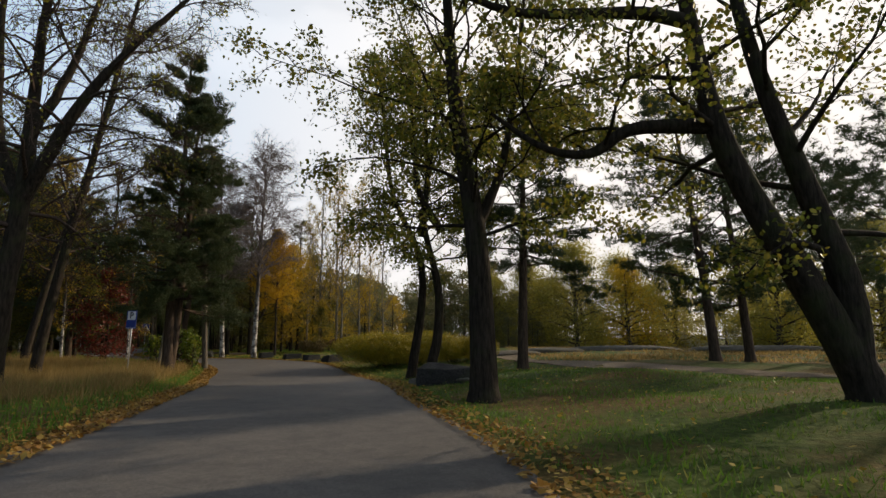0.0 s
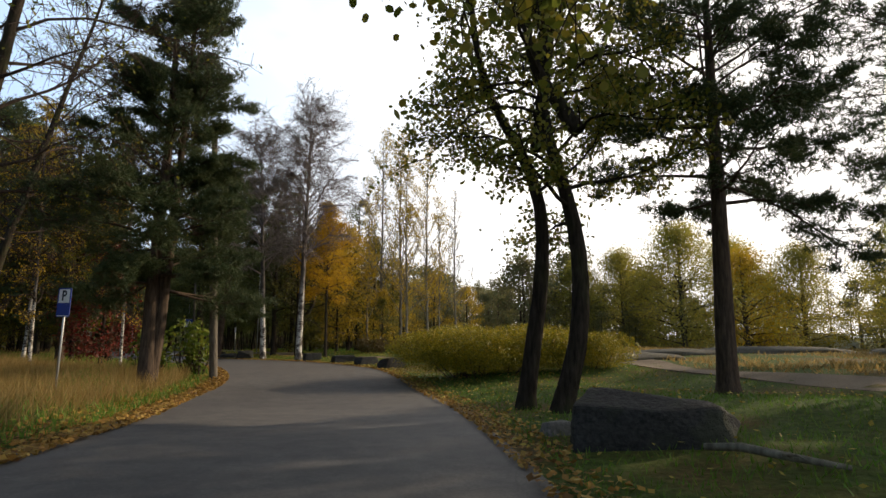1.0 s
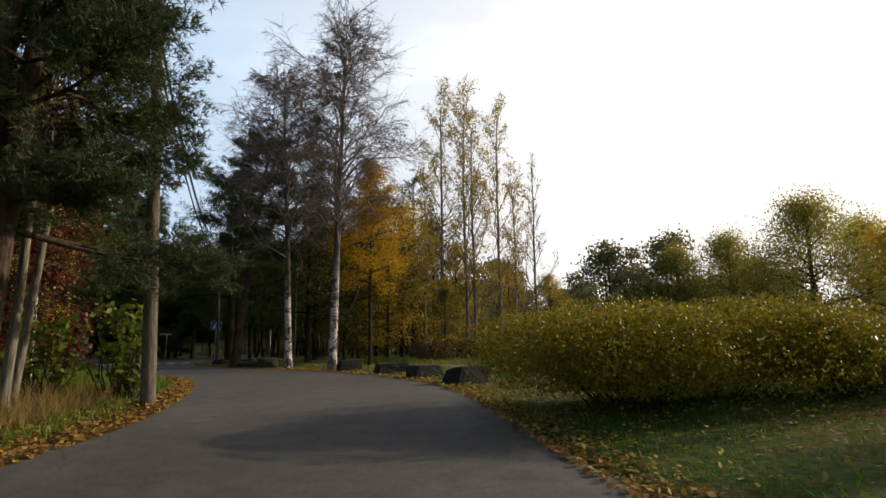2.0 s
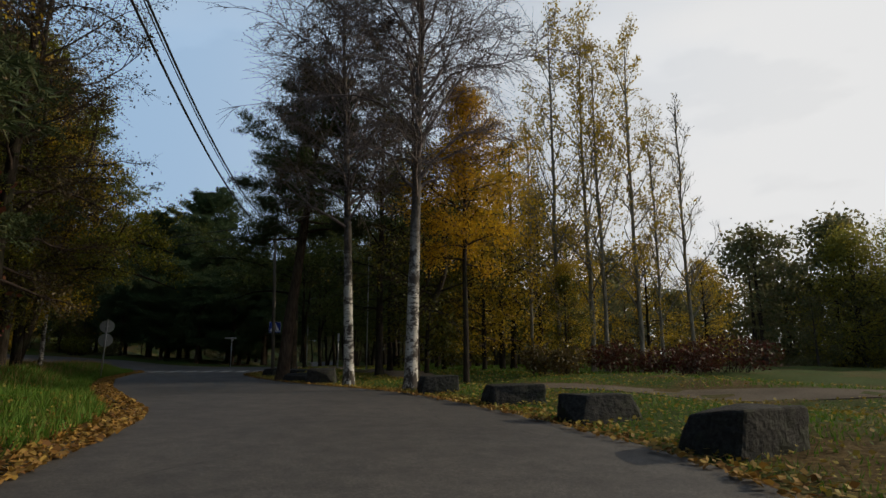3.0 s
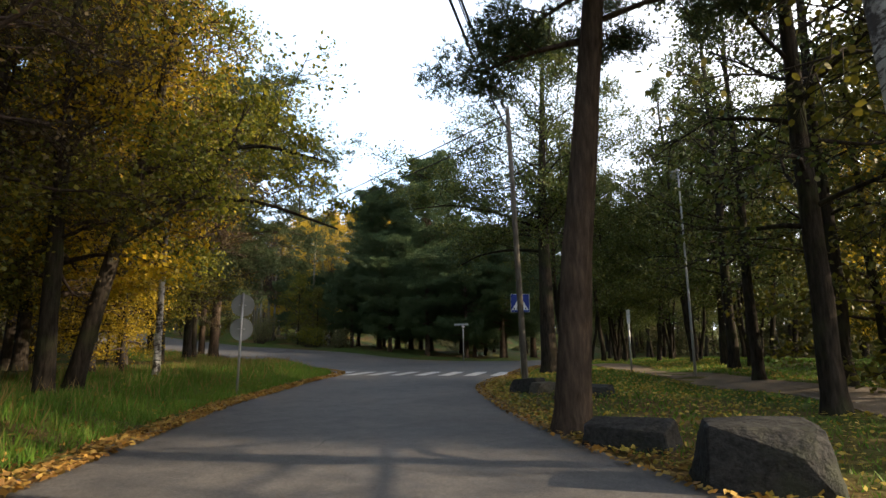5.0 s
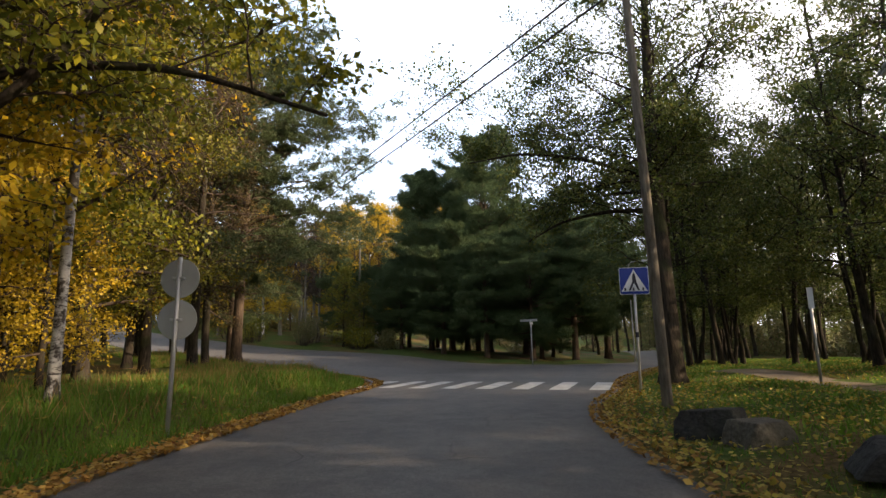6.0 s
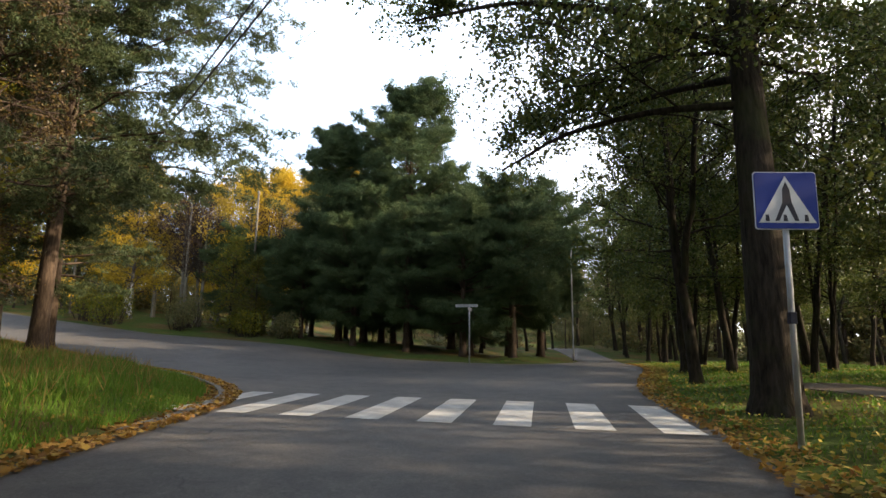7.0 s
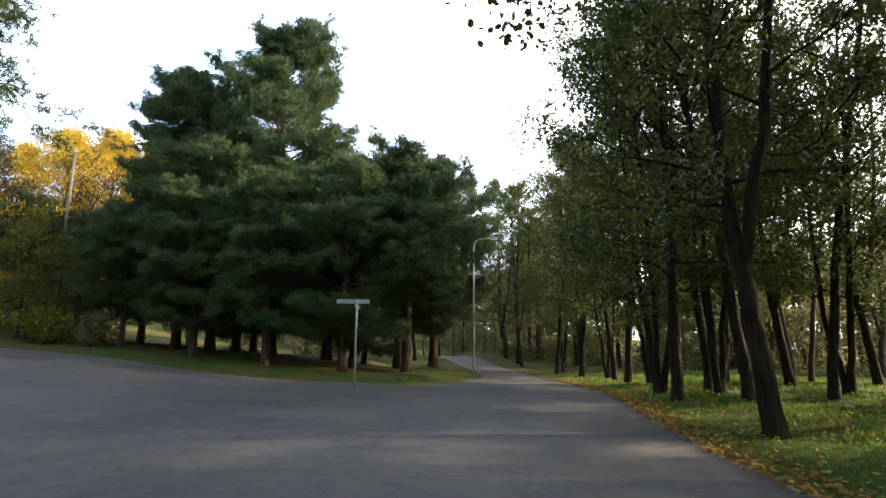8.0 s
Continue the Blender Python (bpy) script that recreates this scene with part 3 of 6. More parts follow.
def grow(seed, height=12.0, radius=0.2, stems=None, lean=(0, 0), wiggle=0.05, crown=(0.3, 1.0), limbs=22, reach=2.6, angles=(70, 25),
         profile="round", droop=0.15, twigs=7, twig_reach=0.42, twiglets=3, leaves=5000, leaf=0.11, spread=0.16, conifer=False,
         flat=0.0, tuft=6, bare_in=0.25, limb_size=0.42, twig_mesh=1.0, metres=False, bias=(0, 0), slim=0.10, oval=False, stem_radius=(1.0, 0.8, 0.6, 0.5)):
    """The lines of a tree: trunk, limbs and twigs, and where its leaves sit."""
    rng = np.random.default_rng(seed)
    trunk, boughs, spots, ways = Wood(), Wood(), [], []
    stems = stems or [[(0, 0, 0), (lean[0] * 0.25, lean[1] * 0.25, 0.33), (lean[0] * 0.6, lean[1] * 0.6, 0.66), (lean[0], lean[1], 1.0)]]
    for si, ctrl in enumerate(stems):
        c = np.array(ctrl, float) * np.array([1, 1, 1 if metres else height])
        s = np.linspace(0, 1, len(c))
        k = 16
        u = np.linspace(0, 1, k)
        line = np.stack([np.interp(u, s, c[:, j]) for j in range(3)], 1)
        for _ in range(2):
            line[1:-1] = (line[:-2] + 2 * line[1:-1] + line[2:]) / 4
        line[1:, :2] += np.cumsum(rng.normal(0, wiggle * height / k, (k - 1, 2)), 0) * 0.6
        r0 = radius * stem_radius[si]
        rad = r0 * (1 - 0.90 * u) ** 0.85 + 0.012
        if c[0, 2] < 0.1:
            rad[0] *= 1.55
            line = np.insert(line, 1, line[0] + (line[1] - line[0]) * 0.35, 0)
            rad = np.insert(rad, 1, rad[1] * 1.10)
            line[0, 2] -= 0.25
        trunk.add(line, rad, 10)
        share = max(3, int(limbs * stem_radius[si] / sum(stem_radius[:len(stems)])))
        i = np.arange(share)
        q = (i + rng.uniform(0.2, 0.8, share)) / share
        low = crown[0] if c[0, 2] < 0.1 else 0.2
        uu = np.minimum(low + (crown[1] - low) * q, 0.985)
        p, _ = along_lines(line[None], np.zeros(share, int), uu)
        form = {"round": np.sin(math.pi * np.minimum(0.97, 0.22 + 0.74 * q)), "cone": 1.05 - 0.93 * q, "flat": 0.55 + 0.55 * np.sin(math.pi * (0.15 + 0.8 * q)),
                "up": 0.9 - 0.5 * q, "bushy": np.sqrt(np.maximum(0.16, 1 - (0.90 * q) ** 1.7)) * (0.85 + 0.22 * np.sin(q * 23 + seed)), "pine": (0.75 + 0.35 * np.sin(math.pi * (0.1 + 0.75 * q))) * (1 - 0.55 * q ** 6), "dome": np.sqrt(np.maximum(0.04, 1 - (0.95 * q) ** 2))}[profile]
        length = reach * form * rng.uniform(0.7, 1.25, share)
        az = rng.uniform(0, 6.28) + i * 2.39996 + rng.normal(0, 0.3, share)
        length = length * np.maximum(0.25, 1 + bias[0] * np.cos(az) + bias[1] * np.sin(az))
        tilt = np.radians(angles[0] + (angles[1] - angles[0]) * q + rng.normal(0, 8, share))
        way = np.stack([np.cos(az) * np.sin(tilt), np.sin(az) * np.sin(tilt), np.cos(tilt)], 1)
        branch = limb_lines(rng, p, way, length, 6, 0.17 if not conifer else 0.10, droop)
        lr = np.clip(np.minimum(limb_size * np.interp(uu, np.linspace(0, 1, len(rad)), rad) + 0.006, 0.03 * length + 0.012), 0.010, None)
        boughs.add(branch, lr[:, None] * np.linspace(1, 0, 7) + 0.007 * np.linspace(0, 1, 7), 5)
        which = np.repeat(i, twigs)
        t = np.tile(np.arange(twigs), share)
        tu = np.minimum(bare_in + (1 - bare_in) * (t + rng.uniform(0.1, 0.9, len(t))) / twigs, 0.99)
        tp, td = along_lines(branch, which, tu)
        side = unit(np.cross(td, [0, 0, 1.0])) * np.where(t % 2, 1, -1)[:, None]
        lift = rng.normal(0.12 if not conifer else 0.05, 0.25 if not conifer else 0.12, len(t))
        tw = td * 0.65 + side * rng.uniform(0.4, 0.9, (len(t), 1)) + lift[:, None] * np.array([0, 0, 1.0])
        tl = length[which] * twig_reach * (1.15 - 0.6 * tu) * rng.uniform(0.7, 1.2, len(t))
        shoot = limb_lines(rng, tp, tw, tl, 4, 0.16, droop)
        boughs.add(shoot, np.minimum(0.014, lr[which] * 0.6)[:, None] * np.linspace(1, 0, 5) + 0.004 * np.linspace(0, 1, 5), 3)
        groups = [shoot]
        if twiglets:
            w2 = np.repeat(np.arange(len(shoot)), twiglets)
            xp, xd = along_lines(shoot, w2, rng.uniform(0.25, 0.95, len(w2)))
            fine = limb_lines(rng, xp, xd + rng.normal(0, 0.55, xd.shape), tl[w2] * rng.uniform(0.35, 0.6, len(w2)), 2, 0.15, droop)
            if not conifer and twig_mesh:
                boughs.add(fine, np.array([0.006, 0.0045, 0.003]) * twig_mesh, 3)
            groups.append(fine)
        for g in groups:
            w3 = np.repeat(np.arange(len(g)), 4)
            ep, ed = along_lines(g, w3, rng.uniform(0.2, 0.99, len(w3)))
            spots.append(ep)
            ways.append(ed)
    leaf_v, leaf_f = np.zeros((0, 3)), []
    if leaves:
        spots, ways = np.concatenate(spots), np.concatenate(ways)
        pick = rng.integers(0, len(spots), leaves)
        at = spots[pick] + rng.normal(0, spread, (leaves, 3)) * np.array([1, 1, 0.75 if not conifer else 0.45])
        if conifer:
            leaf_v, leaf_f = needle_tufts(rng, at, ways[pick] + np.array([0, 0, 0.25]), leaf, tuft, slim)
        else:
            leaf_v, leaf_f = leaf_quads(rng, at, leaf, 0.62, flat, oval)
    return trunk, boughs, leaf_v, leaf_f


def tree(kind, x, y, spec, barks, leaf_mat, label, group="", category="tree", turn=0.0, size=1.0, leaf_label=""):
    trunk, boughs, lv, lf = grow(**spec)
    base = new(kind)
    base.matrix_world = Matrix.Translation((x, y, gz(x, y))) @ Matrix.Rotation(radians(turn), 4, "Z") @ Matrix.Scale(size, 4)
    tagged(base, label, category, group)
    mesh_object("trunk", trunk.verts(), trunk.faces(), M[barks[0]], base, smooth=True)
    if boughs.n:
        mesh_object("branching", boughs.verts(), boughs.faces(), M[barks[1]], base, smooth=True)
    if len(lf):
        mesh_object("crown", lv, lf, M[leaf_mat], base, leaf_label)
    return base


def again(ob, x, y, turn, size=1.0, label=""):
    """The same kind of tree once more, elsewhere."""
    c = copy_thing(ob, Matrix.Translation((x, y, gz(x, y))) @ Matrix.Rotation(radians(turn), 4, "Z") @ Matrix.Scale(size, 4))
    c.scale = (size, size, size)
    if label:
        c["label"] = label
    return c


ALDER = dict(limb_size=0.3, height=12.5, radius=0.24, crown=(0.30, 1.0), limbs=28, reach=3.4, angles=(75, 25), leaves=7500, leaf=0.115, spread=0.15, twigs=9)
PINE = dict(height=13, radius=0.24, crown=(0.34, 1.0), limbs=40, reach=3.0, angles=(92, 40), profile="flat", droop=0.05, twigs=9, twig_reach=0.42,
            twiglets=3, leaves=12000, leaf=0.17, tuft=7, slim=0.075, spread=0.12, conifer=True, wiggle=0.025, bare_in=0.3, limb_size=0.35)
FIR = dict(height=17.0, radius=0.30, crown=(0.10, 1.0), limbs=80, reach=4.5, angles=(96, 48), profile="pine", droop=-0.1, twigs=9, twig_reach=0.40,
           twiglets=4, leaves=26000, leaf=0.24, slim=0.06, spread=0.17, conifer=True, wiggle=0.02, bare_in=0.3, limb_size=0.35, tuft=8)
BIRCH = dict(height=14, radius=0.17, crown=(0.34, 1.0), limbs=34, reach=2.9, angles=(50, 20), profile="round", droop=0.7, twigs=10, twig_reach=0.55,
             twiglets=6, leaves=1500, leaf=0.075, spread=0.08, wiggle=0.03, twig_mesh=2.0)
GOLD = dict(height=13, radius=0.2, crown=(0.14, 1.0), limbs=34, reach=3.3, angles=(85, 25), leaves=15000, leaf=0.135, spread=0.24, droop=0.2, twigs=8, twiglets=2)
POPLAR = dict(height=15, radius=0.10, crown=(0.22, 1.0), limbs=24, reach=4.3, angles=(40, 18), profile="up", droop=-0.5, twigs=8, twig_reach=0.42,
              twiglets=4, twig_mesh=1.2, leaves=3600, leaf=0.12, spread=0.13, wiggle=0.05)

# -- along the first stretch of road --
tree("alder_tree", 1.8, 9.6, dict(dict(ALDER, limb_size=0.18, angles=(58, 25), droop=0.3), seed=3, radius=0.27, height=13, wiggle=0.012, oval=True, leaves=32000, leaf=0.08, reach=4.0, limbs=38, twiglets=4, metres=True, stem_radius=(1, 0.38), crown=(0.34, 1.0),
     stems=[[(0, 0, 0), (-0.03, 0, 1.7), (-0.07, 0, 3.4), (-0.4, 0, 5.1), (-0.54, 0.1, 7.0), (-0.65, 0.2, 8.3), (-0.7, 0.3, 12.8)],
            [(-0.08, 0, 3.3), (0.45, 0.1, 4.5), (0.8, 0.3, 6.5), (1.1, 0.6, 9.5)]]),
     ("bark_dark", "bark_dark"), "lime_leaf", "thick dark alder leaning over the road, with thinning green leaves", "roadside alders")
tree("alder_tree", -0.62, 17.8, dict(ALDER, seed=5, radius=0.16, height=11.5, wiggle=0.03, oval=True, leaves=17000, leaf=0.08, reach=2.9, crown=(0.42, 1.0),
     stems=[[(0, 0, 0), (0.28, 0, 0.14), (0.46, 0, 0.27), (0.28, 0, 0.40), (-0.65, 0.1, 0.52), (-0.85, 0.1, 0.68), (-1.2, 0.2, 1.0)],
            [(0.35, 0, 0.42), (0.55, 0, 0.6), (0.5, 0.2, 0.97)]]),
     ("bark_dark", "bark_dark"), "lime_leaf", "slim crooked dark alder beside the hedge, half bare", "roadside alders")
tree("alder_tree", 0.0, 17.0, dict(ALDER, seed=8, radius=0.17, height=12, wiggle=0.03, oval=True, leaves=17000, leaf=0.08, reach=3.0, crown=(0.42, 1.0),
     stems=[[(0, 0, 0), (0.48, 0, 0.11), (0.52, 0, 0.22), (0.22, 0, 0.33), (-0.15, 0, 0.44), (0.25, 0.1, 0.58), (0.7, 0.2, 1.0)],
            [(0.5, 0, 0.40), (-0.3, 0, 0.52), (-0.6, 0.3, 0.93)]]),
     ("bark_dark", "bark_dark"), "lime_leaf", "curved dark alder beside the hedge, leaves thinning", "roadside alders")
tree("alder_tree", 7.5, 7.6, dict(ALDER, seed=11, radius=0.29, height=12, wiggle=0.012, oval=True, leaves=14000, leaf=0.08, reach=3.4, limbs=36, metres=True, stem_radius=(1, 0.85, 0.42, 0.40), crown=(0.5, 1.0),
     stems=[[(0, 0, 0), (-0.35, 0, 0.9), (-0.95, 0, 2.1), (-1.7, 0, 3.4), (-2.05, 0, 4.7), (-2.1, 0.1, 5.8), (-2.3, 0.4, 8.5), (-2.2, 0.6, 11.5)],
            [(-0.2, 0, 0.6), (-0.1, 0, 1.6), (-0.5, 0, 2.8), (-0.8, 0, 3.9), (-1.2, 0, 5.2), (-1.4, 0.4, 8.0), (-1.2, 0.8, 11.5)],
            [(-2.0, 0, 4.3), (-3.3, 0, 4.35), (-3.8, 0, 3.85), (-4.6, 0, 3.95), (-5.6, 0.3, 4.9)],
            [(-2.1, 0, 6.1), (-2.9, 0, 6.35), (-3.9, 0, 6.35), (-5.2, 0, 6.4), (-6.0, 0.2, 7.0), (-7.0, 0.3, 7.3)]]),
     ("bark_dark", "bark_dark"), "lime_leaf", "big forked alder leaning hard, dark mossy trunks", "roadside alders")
tree("pine_tree", -11.0, 21.1, dict(PINE, seed=21, height=13.2, radius=0.23, metres=True, crown=(0.33, 1.0), reach=2.9, limbs=84, twigs=11, twiglets=5, leaves=80000, leaf=0.11, tuft=7, slim=0.06, spread=0.085, bias=(-0.12, 0.05), profile="bushy", limb_size=0.26,
              stem_radius=(1, 0.8), stems=[[(0, 0, 0), (0.05, 0, 3), (0.16, 0, 7), (0.1, 0.1, 13.2)], [(0.02, 0.12, 0), (0.3, 0.2, 3), (0.42, 0.3, 6.5), (0.5, 0.35, 11.6)]]),
              ("bark_pine", "bark_pine"), "pine_needle", "tall roadside pine with a dense dark green crown", "pines")
pine_a = tree("pine_tree", -25.5, 27.5, dict(PINE, seed=22, height=11.0, radius=0.22, crown=(0.28, 1.0), reach=3.3, limbs=48, leaves=15000),
              ("bark_pine", "bark_pine"), "pine_needle", "pine in the wood behind the meadow", "pines")
pine_b = tree("pine_tree", 3.2, 19.2, dict(PINE, seed=23, height=9.8, radius=0.19, crown=(0.42, 1.0), reach=2.9, limbs=44, twigs=10, leaves=30000, leaf=0.12, spread=0.10, lean=(0.3, 0.2), limb_size=0.28),
              ("bark_pine", "bark_pine"), "pine_needle", "open-crowned pine standing on bare soil", "pines")
pine_c = tree("pine_tree", 10.5, 20.8, dict(PINE, seed=25, height=9.5, radius=0.19, crown=(0.28, 1.0), reach=3.3, limbs=30, twigs=10, leaves=20000, leaf=0.12, spread=0.10, lean=(-0.9, 0), limb_size=0.28),
              ("bark_pine", "bark_pine"), "pine_needle", "slanting pine with wide flat branches", "pines")
again(pine_c, 12.8, 23.1, 15, 1.02)
again(pine_c, 21.5, 25.5, 200, 1.1)
again(pine_b, 26, 38, 120, 1.15)
alder_left = tree("alder_tree", -13.1, 16.8, dict(ALDER, seed=31, radius=0.17, height=15.5, leaves=3200, leaf=0.085, reach=3.9, twigs=12, twiglets=7, twig_mesh=1.5, limbs=30, lean=(3.0, 0.0), crown=(0.30, 1.0), droop=0.3),
                  ("bark_dark", "twig"), "olive_leaf", "slanting almost bare alder with many fine twigs", "roadside alders")
alder_left_b = tree("alder_tree", -9.9, 11.5, dict(ALDER, seed=33, radius=0.30, height=14.5, leaves=5200, leaf=0.085, reach=3.9, twigs=12, twiglets=7, twig_mesh=1.5, limbs=44, crown=(0.4, 1.0), metres=True, droop=0.3,
                    stem_radius=(1, 0.6, 0.5, 0.45),
                    stems=[[(0, 0, 0), (0.15, 0, 2.5), (0.4, 0, 5.0), (0.2, 0.2, 8), (0.4, 0.4, 13.5)], [(0.4, 0, 4.6), (1.5, 0, 6.6), (2.8, 0.1, 8.6), (4.6, 0.4, 10.5)],
                           [(0.3, 0, 4.4), (-0.8, 0.2, 6.5), (-1.3, 0.4, 10), (-1.4, 0.8, 14)], [(0.3, 0, 6), (1.0, 0.5, 8.5), (1.6, 1.2, 12.5)]]),
                    ("bark_dark", "twig"), "olive_leaf", "stout forked alder, almost bare, many fine twigs", "roadside alders")
again(alder_left, -17.5, 21.5, 50, 0.9)
birch_lean = tree("birch_tree", -11.9, 22.4, dict(BIRCH, seed=41, height=9, radius=0.065, leaves=900, lean=(1.2, -0.5), limbs=16, reach=1.6, crown=(0.5, 1.0)),
                  ("bark_pale", "twig"), "olive_leaf", "thin leaning birch beside the pine", "birches")
again(birch_lean, -12.4, 22.9, 30, 0.95)

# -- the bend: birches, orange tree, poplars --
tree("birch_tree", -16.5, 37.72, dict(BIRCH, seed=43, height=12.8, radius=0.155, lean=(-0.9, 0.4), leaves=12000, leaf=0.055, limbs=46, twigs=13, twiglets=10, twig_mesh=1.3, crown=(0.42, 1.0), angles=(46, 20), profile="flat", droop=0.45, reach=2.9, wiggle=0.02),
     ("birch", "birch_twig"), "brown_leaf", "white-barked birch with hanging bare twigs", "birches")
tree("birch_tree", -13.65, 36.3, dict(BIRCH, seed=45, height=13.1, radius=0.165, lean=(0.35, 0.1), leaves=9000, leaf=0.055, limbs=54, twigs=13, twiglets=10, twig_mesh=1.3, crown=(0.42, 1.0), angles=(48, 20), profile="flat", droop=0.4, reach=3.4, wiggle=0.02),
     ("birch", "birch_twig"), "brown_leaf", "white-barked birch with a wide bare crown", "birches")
nest_rng = np.random.default_rng(12)
nest = Wood()
way = unit(nest_rng.normal(0, 1, (140, 3)) * np.array([1, 1, 0.35]))
start = nest_rng.normal(0, 0.12, (140, 3)) * np.array([1, 1, 0.7]) - way * 0.13
nest.add(limb_lines(nest_rng, start, way, np.full(140, 0.28), 3, 0.2, 0.0), 0.006, 4)
nest_ob = mesh_object("bird_nest", nest.verts() + np.array([-0.72, -0.3, 10.4]), nest.faces(), M["twig"])
nest_ob.matrix_world = Matrix.Translation((-13.65, 36.3, gz(-13.65, 36.3)))
tagged(nest_ob, "dark round bird nest of twigs high in the birch", "nest")
tree("maple_tree", -13.0, 38.5, dict(GOLD, seed=51, height=9.2, radius=0.08, crown=(0.42, 0.98), reach=1.8, leaves=30000, leaf=0.065, spread=0.20, limbs=46, profile="round", angles=(80, 30), droop=0.25),
     ("bark_dark", "twig"), "orange_leaf", "tree full of orange-gold autumn leaves", "autumn trees")
pine_m = tree("pine_tree", -20.6, 39.58, dict(PINE, seed=53, height=11.2, radius=0.23, crown=(0.5, 1.0), reach=2.8, limbs=40, twigs=10, twig_reach=0.44, twiglets=5, leaves=40000, leaf=0.11, slim=0.06, spread=0.13, tuft=7, bare_in=0.3, profile="bushy", wiggle=0.04, lean=(1.3, 0.2), limb_size=0.28),
              ("bark_pine", "bark_pine"), "pine_needle", "big pine at the road's edge with an open crown", "pines")
oak = tree("oak_tree", -15.8, 40.7, dict(ALDER, seed=55, height=12, radius=0.16, crown=(0.3, 1.0), limbs=30, reach=3.6, leaves=6000, leaf=0.075, twigs=9, twiglets=5, twig_mesh=1.3, oval=True, droop=0.3,
           stems=[[(0, 0, 0), (0.0, 0, 0.2), (-0.2, 0, 0.5), (-0.3, 0.2, 1.0)],
                  [(0.0, 0, 0.19), (0.45, 0.2, 0.21), (0.9, 0.35, 0.26), (1.0, 0.5, 0.35), (0.8, 0.6, 0.48), (1.2, 0.8, 0.7)]]),
           ("bark_dark", "bark_dark"), "moss_leaf", "oak with a heavy curved side limb", "autumn trees")
poplar = tree("aspen_tree", -12.2, 46.8, dict(POPLAR, seed=61), ("bark_pale", "bark_pale"), "yellow_leaf", "slender aspen, nearly bare, last yellow leaves on top", "aspens")
for x, y, turn, size in ((-11.0, 47.6, 80, 1.03), (-10.3, 46.7, 150, 0.90), (-13.9, 48.8, 300, 0.80), (-9.1, 48.2, 40, 0.96), (-8.3, 48.9, 250, 0.72)):
    again(poplar, x, y, turn, size)
tree("aspen_tree", -7.1, 49.4, dict(POPLAR, seed=62, height=11.5, radius=0.08, reach=2.6, twiglets=5, leaves=110), ("bark_pale", "bark_pale"), "yellow_leaf", "bare slender aspen with pale stem", "aspens")
young = tree("young_tree", -17.6, 45.2, dict(GOLD, seed=63, height=7.0, radius=0.09, crown=(0.12, 1.0), reach=2.1, limbs=22, twigs=6, leaves=4600, leaf=0.14),
             ("bark_dark", "twig"), "moss_leaf", "young tree with olive and yellow leaves", "autumn trees")
young_gold = tree("young_tree", -15.4, 46.4, dict(GOLD, seed=64, height=7.0, radius=0.09, crown=(0.2, 1.0), reach=2.0, limbs=26, twigs=8, leaves=7000, leaf=0.10),
                  ("bark_dark", "twig"), "yellow_leaf", "young tree with sparse yellow leaves", "autumn trees")
for x, y, turn, size in ((-11.4, 44.4, 40, 0.5), (-17.0, 48.4, 250, 1.35), (-14.2, 51.6, 100, 1.25), (-19.2, 50.5, 130, 1.2), (-21.5, 54.5, 10, 1.25), (-15.5, 55.5, 75, 1.2)):
    again(young, x, y, turn, size)
for x, y, turn, size in ((-9.0, 50.2, 200, 0.8), (-15.2, 48.2, 120, 1.3), (-6.6, 51.6, 75, 0.7), (-18.6, 53.8, 310, 1.2), (-13.2, 53.6, 60, 1.1), (-11.6, 45.2, 160, 0.6)):
    again(young_gold, x, y, turn, size)
dark_a = tree("alder_tree", -18.5, 42.8, dict(ALDER, seed=65, height=12, radius=0.15, leaves=7000, leaf=0.08, oval=True, twigs=9, twiglets=4, limbs=28, reach=2.8, crown=(0.25, 1.0), droop=0.3), ("bark_dark", "bark_dark"), "alder_leaf",
              "dark-stemmed alder in the grove", "grove alders")
for x, y, turn, size in ((-19.3, 47.1, 50, 1.0), (-16.1, 52.7, 130, 1.05), (-23.9, 53.5, 220, 1.1), (-21.6, 49.0, 300, 0.9), (-25.4, 56.6, 80, 1.0)):
    again(dark_a, x, y, turn, size)

# -- grove alder copies added out of view at the lawn's edge, to shade it --
again(dark_a, 17.6, 13.6, 15, 0.95)
again(dark_a, 19.8, 10.4, 200, 1.0)

# -- left of the road: gold and olive wood --
gold_a = tree("maple_tree", -34.0, 36.6, dict(GOLD, seed=71, height=14.5, radius=0.19, leaves=34000, leaf=0.12, reach=4.1, limbs=44, twiglets=3, twig_mesh=0, crown=(0.22, 1.0), lean=(0.5, 0.6)), ("bark_dark", "twig"), "olive_leaf",
              "tall tree with olive and yellow autumn leaves", "roadside wood")
gold_b = tree("maple_tree", -36.5, 35.4, dict(GOLD, seed=73, height=13.5, radius=0.18, leaves=26000, leaf=0.12, reach=3.6, limbs=38, twiglets=3, twig_mesh=0, crown=(0.2, 1.0)), ("bark_dark", "twig"), "gold_leaf",
              "tall tree with golden autumn leaves", "roadside wood")
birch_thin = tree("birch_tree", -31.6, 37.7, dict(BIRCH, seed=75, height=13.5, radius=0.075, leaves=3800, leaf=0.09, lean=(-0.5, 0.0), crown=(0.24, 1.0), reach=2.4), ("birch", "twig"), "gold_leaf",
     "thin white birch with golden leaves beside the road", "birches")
for x, y, turn, size in ((-17.6, 23.8, 40, 0.72), (-20.7, 26.4, 200, 0.8), (-15.6, 25.6, 110, 0.66)):
    again(birch_thin, x, y, turn, size)
